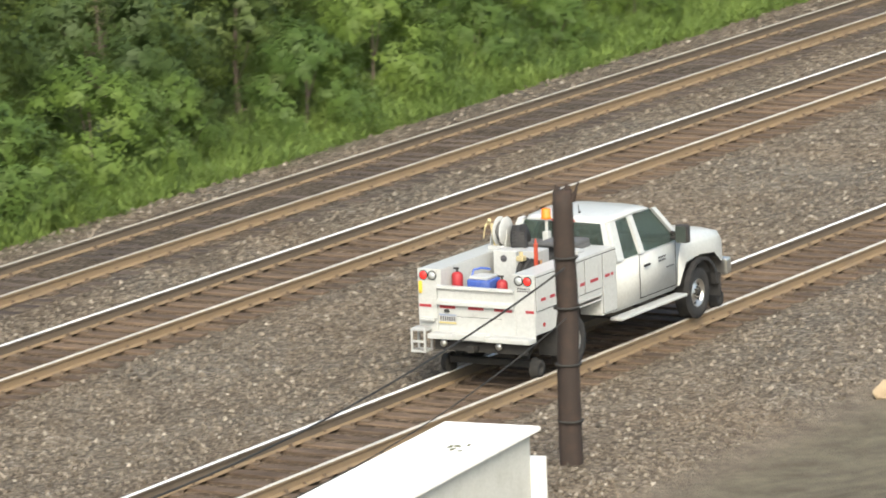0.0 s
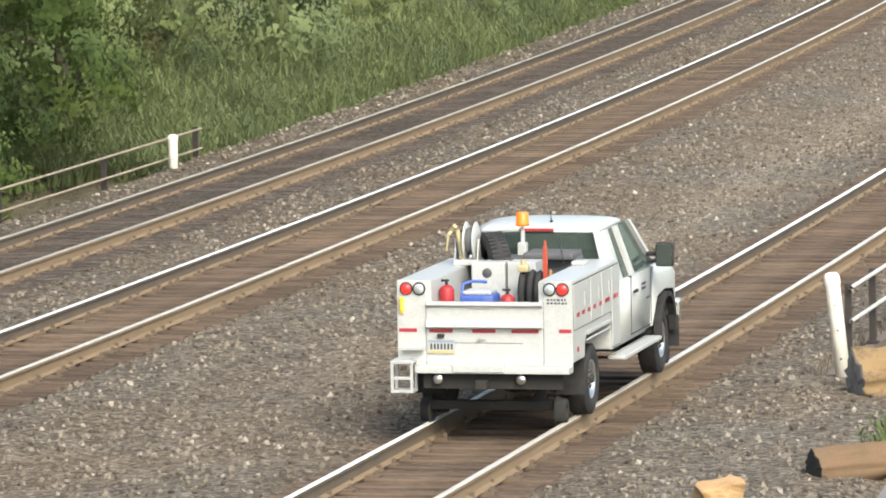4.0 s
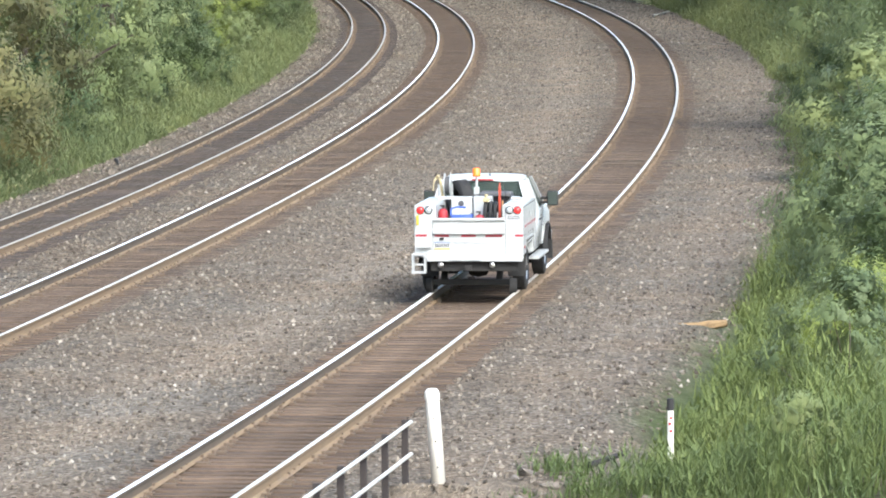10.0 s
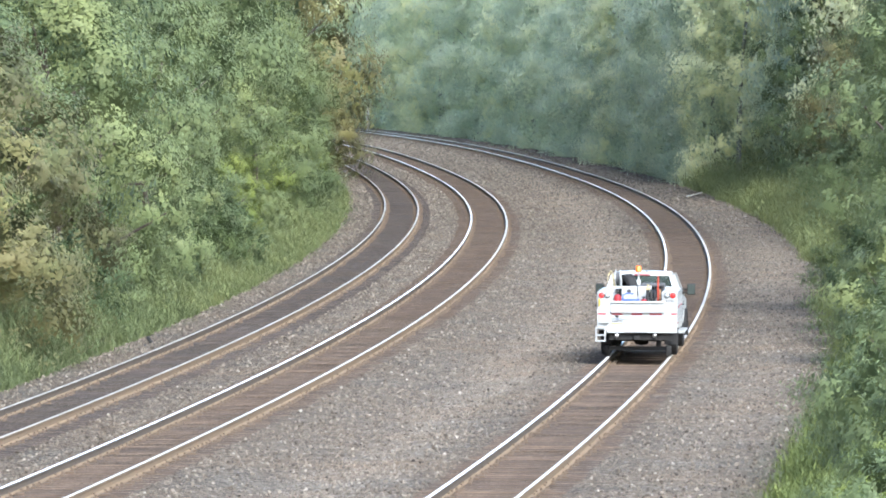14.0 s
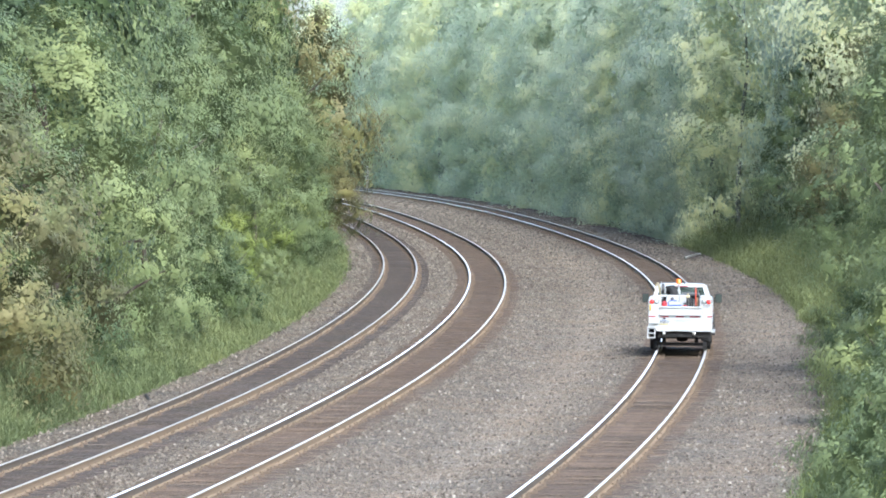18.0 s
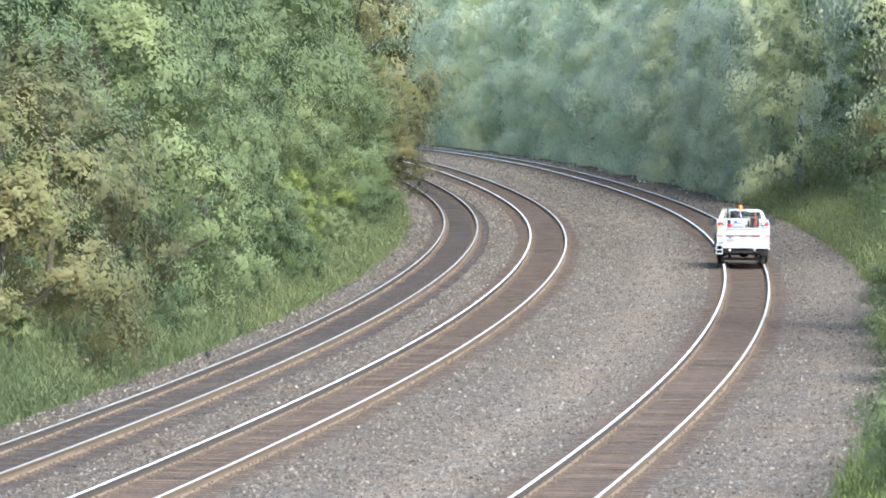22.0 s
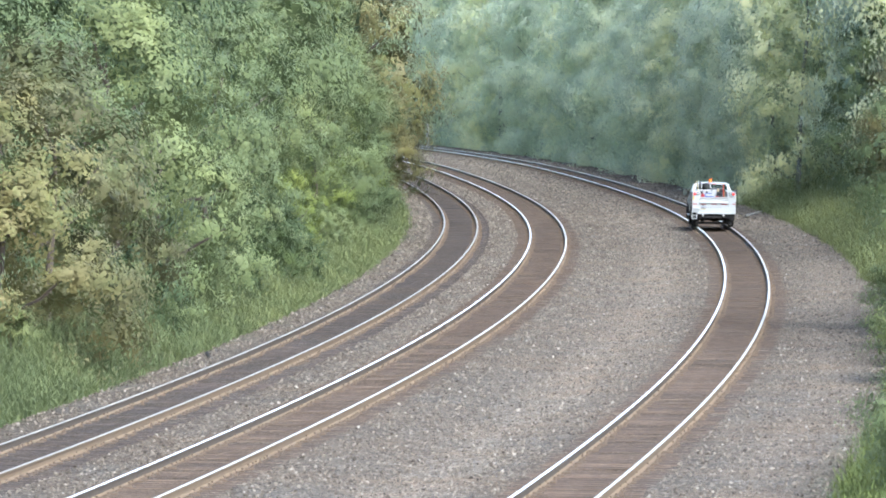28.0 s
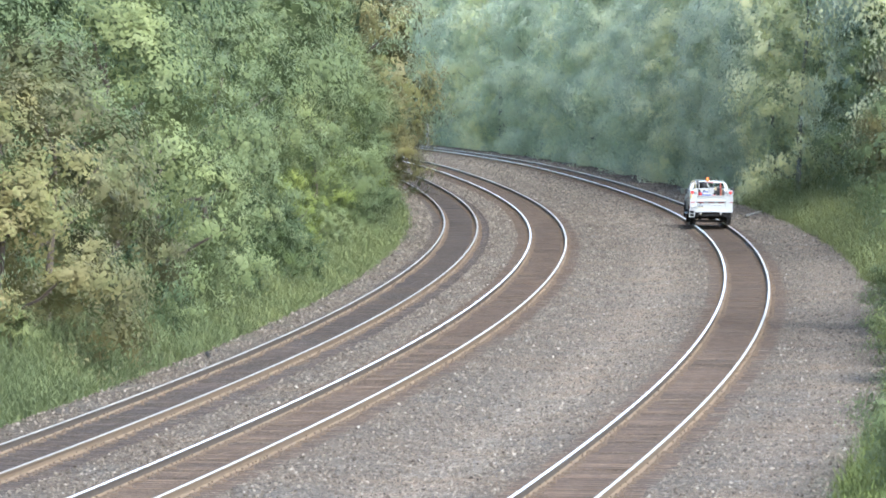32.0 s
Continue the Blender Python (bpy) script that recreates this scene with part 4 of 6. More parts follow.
    for dx in (-0.13, 0.13):
        slab(bm, (cx + dx, cy - 0.1, 1.64), (cx + dx, cy + 0.1, 1.64), (cx + dx, cy + 0.03, 1.88), (cx + dx, cy - 0.03, 1.88), 0.015)
    part("reel_stand", fixed(bm), WHITE, reel)
    bm = bmesh.new()
    tube(bm, (cx - 0.17, cy - 0.08, 1.98), (cx - 0.12, cy - 0.12, 2.04), 0.03, 8)
    tube(bm, (cx - 0.2, cy - 0.12, 1.94), (cx - 0.16, cy - 0.08, 2.0), 0.022, 8)
    tube(bm, (cx - 0.22, cy - 0.14, 1.76), (cx - 0.20, cy - 0.12, 1.94), 0.012, 6)
    for k in range(5):
        tube(bm, (cx - 0.10 + 0.012 * k, cy - 0.1, 1.99 - 0.07 * k), (cx - 0.088 + 0.012 * k, cy - 0.1, 1.92 - 0.07 * k), 0.028, 8)
    part("hose_nozzle", bm, BRASS, reel, "brass and yellow hose nozzle")
    spare = new("spare_wheel")
    spare.parent = T
    bm = bmesh.new()
    lathe(bm, [(-0.10, 0.215), (-0.12, 0.25), (-0.122, 0.33), (-0.10, 0.372), (-0.08, 0.385), (0.08, 0.385), (0.10, 0.372), (0.122, 0.33), (0.12, 0.25), (0.10, 0.215)], "X", 40)
    for k in range(44):
        aa = 2 * math.pi * k / 44
        for xo in (-0.06, 0.06):
            m = Matrix.Translation((xo, 0.386 * math.cos(aa), 0.386 * math.sin(aa))) @ Matrix.Rotation(aa, 4, "X") @ Matrix.Diagonal((0.075, 0.016, 0.03, 1))
            bmesh.ops.create_cube(bm, size=1, matrix=m)
    part("tyre", fixed(bm), BLACK, spare)
    bm = bmesh.new()
    lathe(bm, [(-0.10, 0.215), (0.10, 0.215), (0.08, 0.19), (0.03, 0.17), (0.05, 0.08), (0.05, 0.0)], "X", 30)
    part("rim", fixed(bm), UNDER, spare)
    spare.matrix_basis = pose(-0.30, 0.72, 1.56, 0, -6, 24)
    bin_ = new("white_bin")
    bin_.parent = T
    bm = bmesh.new()
    box(bm, -0.45, -0.07, 0.10, 0.40, 0.96, 1.67, 0.015)
    part("bin_panel", bm, WHITE, bin_)
    bm = bmesh.new()
    lathe(bm, [(-0.006, 0.0), (-0.005, 0.05), (0.0, 0.055)], "Y", 20, (-0.27, 0.098, 1.55))
    part("hand_hole", fixed(bm), BARS, bin_)
    bm = bmesh.new()
    box(bm, -0.05, 0.28, 0.16, 0.5, 0.96, 1.67, 0.01)
    part("grey_cabinet", bm, ALU, T, "plain grey steel cabinet")
    chest = new("tool_chest")
    chest.parent = T
    bm = bmesh.new()
    box(bm, -0.55, 0.60, 0.86, 1.22, 1.30, 1.66, 0.03)
    part("chest_body", bm, GREY_PAINT, chest)
    bm = bmesh.new()
    box(bm, 0.0, 0.58, 0.70, 1.24, 1.64, 1.72, 0.03)
    part("chest_lid", bm, GREY_PAINT, chest)
    cooler = new("cool_box")
    cooler.parent = T
    bm = bmesh.new()
    box(bm, -0.36, 0.02, -0.88, -0.52, 0.965, 1.405, 0.03)
    part("box_body", bm, BLUE, cooler, "blue plastic cool box body")
    bm = bmesh.new()
    box(bm, -0.33, -0.01, -0.86, -0.54, 1.405, 1.45, 0.018)
    part("lid", bm, WHITE, cooler, "white lid")
    bm = bmesh.new()
    pts = [Vector((-0.38, -0.70, 1.36)), Vector((-0.38, -0.62, 1.50)), Vector((-0.28, -0.58, 1.53)), Vector((-0.12, -0.57, 1.52))]
    for a, b in zip(pts, pts[1:]):
        tube(bm, a, b, 0.018, 8)
    part("carrying_handle", bm, BLUE, cooler)
    for x, y in ((-0.50, -0.90), (0.14, -0.70)):
        ext = new("fire_extinguisher")
        ext.parent = T
        bm = bmesh.new()
        lathe(bm, [(0.0, 0.0), (0.005, 0.085), (0.50, 0.085), (0.54, 0.06), (0.555, 0.025), (0.555, 0.0)], "Z", 18, (x, y, 0.965 - (0.12 if x > 0 else 0.0)))
        part("cylinder", fixed(bm), RED_PAINT, ext)
        bm = bmesh.new()
        z = 1.39 if x > 0 else 1.51
        tube(bm, (x, y, z), (x, y, z + 0.05), 0.018, 8)
        box(bm, x - 0.06, x + 0.03, y - 0.01, y + 0.01, z + 0.045, z + 0.07)
        part("valve", bm, BLACK, ext)
    coil = new("air_hose_reel")
    coil.parent = T
    for dx, rr in ((-0.07, 0.27), (0.02, 0.26), (0.10, 0.25)):
        bm = bmesh.new()
        lathe(bm, [(-0.03, 0.12), (-0.035, rr - 0.03), (0.0, rr), (0.035, rr - 0.03), (0.03, 0.12)], "X", 26, (0.28 + dx, -0.12, 1.36))
        part("hose_turn", fixed(bm), BLACK, coil)
    bm = bmesh.new()
    tube(bm, (0.14, -0.12, 1.36), (0.42, -0.12, 1.36), 0.05, 12)
    for dx in (-0.13, 0.15):
        slab(bm, (0.28 + dx, -0.35, 0.96), (0.28 + dx, 0.1, 0.96), (0.28 + dx, -0.06, 1.40), (0.28 + dx, -0.18, 1.40), 0.015)
    part("coil_stand", fixed(bm), ALU, coil)
    bm = bmesh.new()
    box(bm, 0.16, 0.28, -0.30, -0.18, 1.60, 1.68, 0.02)
    tube(bm, (0.22, -0.24, 1.68), (0.22, -0.24, 1.74), 0.03, 8)
    part("hose_fitting", bm, BRASS, coil, "brass hose fitting")
    bm = bmesh.new()
    box(bm, 0.445, 0.49, -0.26, -0.20, 0.96, 1.88, 0.008)
    tube(bm, (0.4675, -0.23, 1.86), (0.4675, -0.23, 1.95), 0.02, 8, 0.012)
    part("red_bar", bm, ORANGE_BAR, T, "upright orange-red steel bar")
    bm = bmesh.new()
    tube(bm, (0.54, -0.22, 0.96), (0.51, -0.16, 1.62), 0.018, 8)
    part("wooden_handle", bm, painted("tool_handle_wood", (0.35, 0.20, 0.10), 0.7), T)
    bcn = new("beacon")
    bcn.parent = T
    bm = bmesh.new()
    tube(bm, (-0.08, 1.10, 1.60), (-0.08, 1.10, 1.98), 0.024, 10)
    box(bm, -0.13, -0.03, 1.05, 1.15, 1.66, 1.80, 0.01)
    box(bm, -0.12, -0.04, 1.12, 1.25, 1.62, 1.66, 0.006)
    part("beacon_post", bm, WHITE, bcn)
    bm = bmesh.new()
    lathe(bm, [(1.99, 0.0), (1.99, 0.075), (2.015, 0.078), (2.03, 0.071), (2.13, 0.069), (2.145, 0.058), (2.15, 0.0)], "Z", 22, (-0.08, 1.10, 0))
    part("beacon_lens", fixed(bm), BEACON, bcn, "orange warning beacon lens")
    bm = bmesh.new()
    box(bm, 0.60, 0.76, 0.5, 0.72, 1.60, 1.65, 0.02)
    part("pale_rags_and_rope", bm, ALU, T, "pale rope and rags on the side bank")
    bm = bmesh.new()
    tube(bm, (0.52, 0.5, 1.6), (0.47, 0.52, 1.92), 0.008, 6)
    part("whip_aerial", bm, BLACK, T)
    # the extended cab: its doors are stretched, the front end moves forward whole
    for o in (*cab.children_recursive, *nose.children_recursive):
        if o.type == "MESH":
            for v in o.data.vertices:
                y = v.co.y
                v.co.y = y if y < 1.32 else 1.32 + (y - 1.32) * 1.138 if y < 3.2 else y + 0.26
    return T, wheels


truck, truck_wheels = make_truck()

# ---- plants ----
LEAF_MID = leaf_material("mid_green_leaves", (0.094, 0.12, 0.053), (0.165, 0.2, 0.088), (0.22, 0.248, 0.1))
# deep green, darkened further to stand for shade deep in the wood
LEAF_DARK = leaf_material("deep_green_leaves", (0.038, 0.058, 0.021), (0.07, 0.1, 0.035), (0.105, 0.138, 0.047))
LEAF_LIME = leaf_material("yellow_green_leaves", (0.11, 0.14, 0.035), (0.18, 0.22, 0.052), (0.25, 0.28, 0.07))
LEAF_RUST = leaf_material("browning_orange_leaves", (0.125, 0.105, 0.045), (0.165, 0.148, 0.062), (0.185, 0.205, 0.068))
# far wood: the paleness of haze is put into the leaf colour
LEAF_FAR = leaf_material("haze_pale_green_leaves", (0.585, 0.60, 0.42), (0.64, 0.66, 0.46), (0.70, 0.71, 0.47), 1.0, 0.6)
WEED = leaf_material("fresh_green_weeds", (0.080, 0.104, 0.030), (0.120, 0.150, 0.043), (0.160, 0.185, 0.054))
WEED_PALE = leaf_material("pale_green_weeds", (0.119, 0.136, 0.055), (0.157, 0.176, 0.069), (0.205, 0.218, 0.079))
WEED_RICH = leaf_material("rich_green_weeds", (0.075, 0.12, 0.022), (0.12, 0.18, 0.035), (0.16, 0.22, 0.05))
BARK = painted("grey_brown_bark", (0.10, 0.08, 0.065), 0.95, 0, 0.5, (0.04, 0.035, 0.03), 5.0)
# bark of the far trees, its colour lifted in place of haze
BARK_HAZED = painted("haze_pale_bark", (0.24, 0.25, 0.22), 0.95, 0, 0.5, (0.14, 0.15, 0.13), 5.0)
LEAF_NEAR = leaf_material("rich_green_leaves", (0.045, 0.08, 0.016), (0.09, 0.145, 0.03), (0.135, 0.19, 0.042), 0.03)
# the shade inside the near wood is put into this leaf colour
LEAF_SHADE = leaf_material("shade_dark_leaves", (0.034, 0.054, 0.019), (0.068, 0.102, 0.032), (0.105, 0.143, 0.045), 0.0)
RNG = np.random.default_rng(11)


def leaf_mesh(name, v, nrm, mat):
    """v: n leaves of three corners each; nrm: one shading normal a leaf, or None."""
    n = len(v)
    me = bpy.data.meshes.new(name)
    me.vertices.add(3 * n)
    me.vertices.foreach_set("co", np.asarray(v, dtype=np.float32).ravel())
    me.loops.add(3 * n)
    me.loops.foreach_set("vertex_index", np.arange(3 * n, dtype=np.int32))
    me.polygons.add(n)
    me.polygons.foreach_set("loop_start", np.arange(0, 3 * n, 3, dtype=np.int32))
    me.polygons.foreach_set("loop_total", np.full(n, 3, dtype=np.int32))
    me.materials.append(mat)
    me.update(calc_edges=True)
    if nrm is not None:
        me.polygons.foreach_set("use_smooth", np.ones(n, dtype=bool))
        me.normals_split_custom_set_from_vertices(np.repeat(nrm, 3, axis=0).tolist())
    return me


def unit(a):
    return a / (np.linalg.norm(a, axis=1, keepdims=True) + 1e-9)


def leaf_tris(pos, normal, size, slim=0.5):
    n = len(pos)
    t = unit(np.cross(normal, RNG.normal(size=(n, 3))))
    b = np.cross(normal, t)
    s = size[:, None]
    return np.stack([pos + t * s * 1.2, pos - t * s * 0.6 + b * s * slim, pos - t * s * 0.6 - b * s * slim], 1)


def bough_leaves(c, r, mid, subs, per, size):
    """Sprays of leaves over the outside of one rounded bough, pointing out and drooping at their tips."""
    d = unit(RNG.normal(size=(subs, 3)) + np.array([0, 0, 0.35]))
    side = unit((np.array(c) - mid)[None] * np.array([1, 1, 0.25]))
    d = unit(d + 0.5 * side)
    k = np.repeat(np.arange(subs), per)
    n = len(k)
    along = RNG.uniform(-0.35, 0.45, n)
    off = d[k] * (along * r)[:, None] + RNG.normal(size=(n, 3)) * (0.13 * r * (1.0 - 0.8 * along))[:, None]
    off[:, 2] -= 0.25 * r * np.maximum(along, 0) ** 2 * 4
    shell = d * (r * RNG.uniform(0.7, 1.05, subs))[:, None] * np.array([1.1, 1.1, 0.8])
    p = np.array(c) + shell[k] + off
    out = unit((p - mid) * np.array([1, 1, 0.55]))
    soft_n = unit(0.75 * d[k] + 0.5 * off / r + 0.75 * out + np.array([0, 0, 0.22]) + 0.05 * RNG.normal(size=(n, 3)))
    geo_n = unit(soft_n * np.array([1, 1, 0.8]) + 0.14 * RNG.normal(size=(n, 3)))
    size_n = size * RNG.uniform(0.6, 1.4, n)
    core = RNG.random(n) < 0.2
    p[core] = np.array(c) + (p[core] - np.array(c)) * 0.72
    size_n[core] *= 1.8
    return leaf_tris(p, geo_n, size_n), soft_n


def make_tree(name, h, r, base, mat, boughs, bough, subs, per, size, label, cat, limbs=7):
    """A trunk with limbs and a crown of boughs: h high, r wide, leaves from base upward."""
    root = empty(name)
    spots = []
    for k in range(boughs):
        f = (k + 0.5) / boughs
        z = f + RNG.uniform(-0.06, 0.06)
        prof = math.sqrt(max(0.05, 1 - abs(1.7 * z - 0.6) ** 2.4)) if z < 0.94 else 0.25
        a = k * 2.39996 + RNG.uniform(-0.4, 0.4)
        q = prof * RNG.uniform(0.55, 1.02)
        rr = bough * RNG.uniform(0.65, 1.3)
        spots.append((np.array([math.cos(a) * q * (r - 0.6 * rr), math.sin(a) * q * (r - 0.6 * rr), base + max(0.03, min(z, 1.0)) * (h - base - 0.5 * rr)]), rr))
    bm = bmesh.new()
    tr = max(0.04, 0.02 * h if h < 14 else 0.011 * h)
    p = Vector((0, 0, -0.4))
    trunk_pts = [p]
    for k in range(4):
        p = p + Vector((RNG.normal() * 0.05 * h / 4, RNG.normal() * 0.05 * h / 4, (h * 0.75 + 0.4) / 4))
        trunk_pts.append(p)
    for k, (a, b) in enumerate(zip(trunk_pts, trunk_pts[1:])):
        tube(bm, a, b, tr * (1 - k * 0.2), 7, tr * (1 - (k + 1) * 0.2))
    for k in range(limbs):
        c = Vector(spots[(2 * k + 1) * boughs // (2 * limbs)][0])
        f = min(0.95, max(0.2, (c.z - 0.8) / (h * 0.8)))
        j = min(3, int(f * 4))
        a = trunk_pts[j] + (trunk_pts[j + 1] - trunk_pts[j]) * (f * 4 - j) * 0.8
        m = (a + c) / 2 + Vector((0, 0, -0.08 * (c - a).length))
        tube(bm, a, m, tr * 0.42, 5, tr * 0.28)
        tube(bm, m, c, tr * 0.28, 5, tr * 0.1)
    part("trunk", bm, BARK_HAZED if mat is LEAF_FAR else BARK, root)
    mid = np.array([0, 0, 0.5 * (h + base)])
    leaves = [bough_leaves(c, rr, mid, max(4, int(subs * (rr / bough) ** 1.5)), per, size) for c, rr in spots]
    cr = new("crown", leaf_mesh("crown", np.concatenate([q[0] for q in leaves]), np.concatenate([q[1] for q in leaves]), mat))
    cr.parent = root
    return tagged(root, label, cat)


KINDS = {
    "broad": make_tree("tree", 11.0, 4.4, 0.0, LEAF_MID, 58, 0.98, 26, 36, 0.052, "leafy green broadleaf tree on the railway bank", "tree"),
    "broad_b": make_tree("tree", 13.0, 4.0, 0.0, LEAF_MID, 62, 0.95, 26, 36, 0.052, "tall leafy green tree on the railway bank", "tree"),
    "broad_c": make_tree("tree", 9.0, 3.6, 0.0, LEAF_MID, 50, 0.85, 26, 34, 0.048, "rounded green broadleaf tree at the wood's edge", "tree"),
    "wood": make_tree("tree", 13.0, 4.6, 0.0, LEAF_DARK, 54, 1.15, 26, 34, 0.06, "tall deep green tree in the wood", "tree"),
    "back": make_tree("tree", 15.0, 5.2, 0.0, LEAF_DARK, 36, 1.7, 24, 18, 0.12, "tall deep green tree deep in the wood", "tree", 3),
    "shade": make_tree("tree", 13.0, 4.6, 0.0, LEAF_SHADE, 54, 1.15, 26, 34, 0.06, "tall green tree in the dense near wood, its leaves darkened as shade", "tree"),
    "lime": make_tree("tree", 8.0, 3.0, 0.0, LEAF_LIME, 46, 0.7, 24, 30, 0.044, "yellow-green young tree beside the line", "tree"),
    "rust": make_tree("tree", 5.8, 2.6, -0.2, LEAF_RUST, 46, 0.6, 24, 30, 0.04, "small tree with browning yellow leaves", "tree"),
    "bush": make_tree("bush", 2.6, 1.7, -0.2, LEAF_MID, 26, 0.45, 22, 28, 0.034, "rounded green bush on the verge", "bush", 3),
    "bush_lime": make_tree("bush", 2.4, 1.7, -0.2, LEAF_LIME, 26, 0.44, 22, 28, 0.034, "yellow-green bush on the verge", "bush", 3),
    "bush_dark": make_tree("bush", 3.4, 2.0, -0.2, LEAF_DARK, 28, 0.55, 22, 28, 0.038, "dense dark green bush on the bank", "bush", 3),
    "bush_near": make_tree("bush", 2.6, 1.7, -0.2, LEAF_NEAR, 26, 0.45, 22, 28, 0.036, "fresh green leafy bush in front of the dark wood", "bush", 3),
    "bush_shade": make_tree("bush", 3.4, 2.0, -0.2, LEAF_SHADE, 28, 0.55, 22, 28, 0.04, "green bush under the wood, its leaves darkened as shade", "bush", 3),
    "far": make_tree("tree", 18.0, 4.6, -0.3, LEAF_FAR, 70, 1.3, 24, 24, 0.085, "tall grey-green tree in the far wood, haze put into its colour", "tree", 3),
    "far_b": make_tree("tree", 15.0, 3.6, -0.3, LEAF_FAR, 60, 1.1, 24, 24, 0.08, "slim grey-green tree in the far wood, haze put into its colour", "tree", 3),
    "far_back": make_tree("tree", 19.0, 5.4, -0.3, LEAF_FAR, 44, 1.9, 28, 28, 0.10, "tall grey-green tree behind the far wood's edge, haze put into its colour", "tree", 3),
}
first = dict.fromkeys(KINDS, True)


def plant(kind, s, u, k=1.0, kz=None, sink=0.0):
    p = at(s, u)
    p.z = height(s, u) - sink
    kz = kz or k * frand(0.9, 1.12)
    m = Matrix.Translation(p) @ Matrix.Rotation(frand(0, 6.28), 4, "Z") @ Matrix.Diagonal((k, k, kz, 1))
    if first[kind]:
        first[kind] = False
        KINDS[kind].matrix_basis = m
        return KINDS[kind]
    return copy_thing(KINDS[kind], m)


def row(kinds, s0, s1, step, u0, u1, k0, k1):
    s = s0
    while s < s1:
        plant(random.choice(kinds), s + frand(-0.3, 0.3) * step, frand(u0, u1), frand(k0, k1))
        s += step * frand(0.75, 1.25)


# wood on the inside of the curve
s = 186.0
while s < 345:
    plant(random.choice(["broad", "broad_b"]), s, frand(17.6, 19.2), frand(0.8, 1.05))
    plant(random.choice(["broad_b", "broad", "broad_c"]), s + 6.5, frand(22.0, 24.5), frand(1.2, 1.55))
    s += frand(11.5, 16)
row(["wood"], 172, 372, 8.5, 24, 28, 1.1, 1.45)
row(["back"], 140, 420, 11, 32, 40, 1.3, 1.7)
row(["bush", "bush_dark", "bush", "bush_dark"], 178, 350, 4.0, 16.0, 17.2, 0.7, 1.05)
plant("broad", 350, 17.2, 1.0)
plant("broad_b", 361, 17.0, 1.15)
plant("broad", 372, 17.4, 1.1)
plant("lime", 300, 16.9, 0.75)
plant("lime", 262, 17.2, 0.8)
plant("lime", 238, 16.9, 0.6)
plant("rust", 346, 16.2, 1.35)
plant("rust", 352, 18.0, 1.9)
plant("rust", 168.5, 17.0, 1.02)
plant("rust", 161.0, 17.2, 1.08)
plant("lime", 166.0, 19.4, 0.9)
plant("broad_c", 160.0, 20.5, 0.9)
plant("broad_b", 172.0, 21.5, 0.95)
plant("broad", 178.0, 20.5, 1.05)
plant("lime", 157.0, 18.4, 0.78)
plant("broad", 165.0, 24.5, 1.0)
plant("bush", 160.0, 16.6, 0.9)
plant("bush", 174.5, 16.6, 0.7)
# bank opposite the bridge and before it
row(["shade"], 5, 118, 6.5, 21.5, 24.5, 0.9, 1.2)
row(["wood", "broad", "wood", "broad_b"], 118, 160, 7.5, 21.5, 24.5, 0.9, 1.2)
row(["shade"], 0, 120, 9.0, 31, 36, 1.2, 1.6)
row(["back"], 120, 160, 9.0, 31, 36, 1.1, 1.5)
row(["shade"], -10, 170, 16, 44, 50, 1.6, 2.0)
row(["bush_shade", "bush_shade", "bush_near"], 18, 80, 4.6, 17.6, 19.4, 0.8, 1.2)
row(["bush_near"], 20, 78, 3.2, 15.2, 16.4, 0.6, 1.05)
row(["broad_c", "shade", "shade"], 84, 108, 4.2, 17.4, 19.8, 0.7, 1.0)
row(["bush_dark", "bush", "broad_c"], 110, 150, 5.0, 18.2, 20.5, 0.6, 1.0)
row(["bush", "bush", "bush_lime"], 111, 172, 3.6, 15.7, 17.2, 0.45, 0.85)
row(["bush_shade", "bush_dark", "bush_near"], 80, 108, 3.6, 18.0, 20.5, 0.8, 1.2)
plant("lime", 40.0, 20.0, 0.95)
plant("rust", 37.5, 21.0, 1.3)
plant("rust", 126.0, 21.5, 1.2)
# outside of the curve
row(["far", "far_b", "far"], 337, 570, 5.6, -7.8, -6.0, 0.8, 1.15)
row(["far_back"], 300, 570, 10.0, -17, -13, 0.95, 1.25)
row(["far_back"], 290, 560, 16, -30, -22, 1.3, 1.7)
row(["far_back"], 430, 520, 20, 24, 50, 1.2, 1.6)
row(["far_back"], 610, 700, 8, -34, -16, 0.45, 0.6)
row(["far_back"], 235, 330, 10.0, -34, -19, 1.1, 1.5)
row(["broad_c"], 200, 250, 8.0, -19, -13, 0.8, 1.0)
row(["broad_c", "broad", "broad_b"], 252, 338, 6.5, -17, -11.5, 0.8, 1.15)
row(["bush", "bush_lime", "bush"], 200, 330, 5.5, -12.0, -8.2, 0.8, 1.4)
plant("broad_c", 304.0, -9.2, 0.8)
plant("rust", 297.0, -11.0, 1.2)
plant("broad_c", 286.0, -12.5, 0.9)
# leafy growth beside the near verge
plant("broad_c", 188.0, -7.2, 0.81)
plant("broad", 197.0, -8.6, 0.81)
plant("broad", 184.0, -9.8, 0.78)
plant("broad_c", 176.0, -8.4, 0.69)
plant("broad_b", 168.0, -10.0, 0.67)
plant("bush", 194.0, -5.6, 1.17)
plant("bush_dark", 181.0, -6.3, 1.17)
plant("bush", 172.0, -6.5, 1.30)
plant("bush", 163.5, -6.7, 1.43)
plant("bush_lime", 158.0, -7.6, 1.56)
plant("lime", 152.0, -8.6, 0.62)
plant("bush_dark", 150.0, -7.0, 1.10)
plant("bush_lime", 141.0, -7.3, 1.43)
plant("bush_lime", 136.5, -6.8, 1.04)
plant("bush", 131.0, -7.6, 1.37)
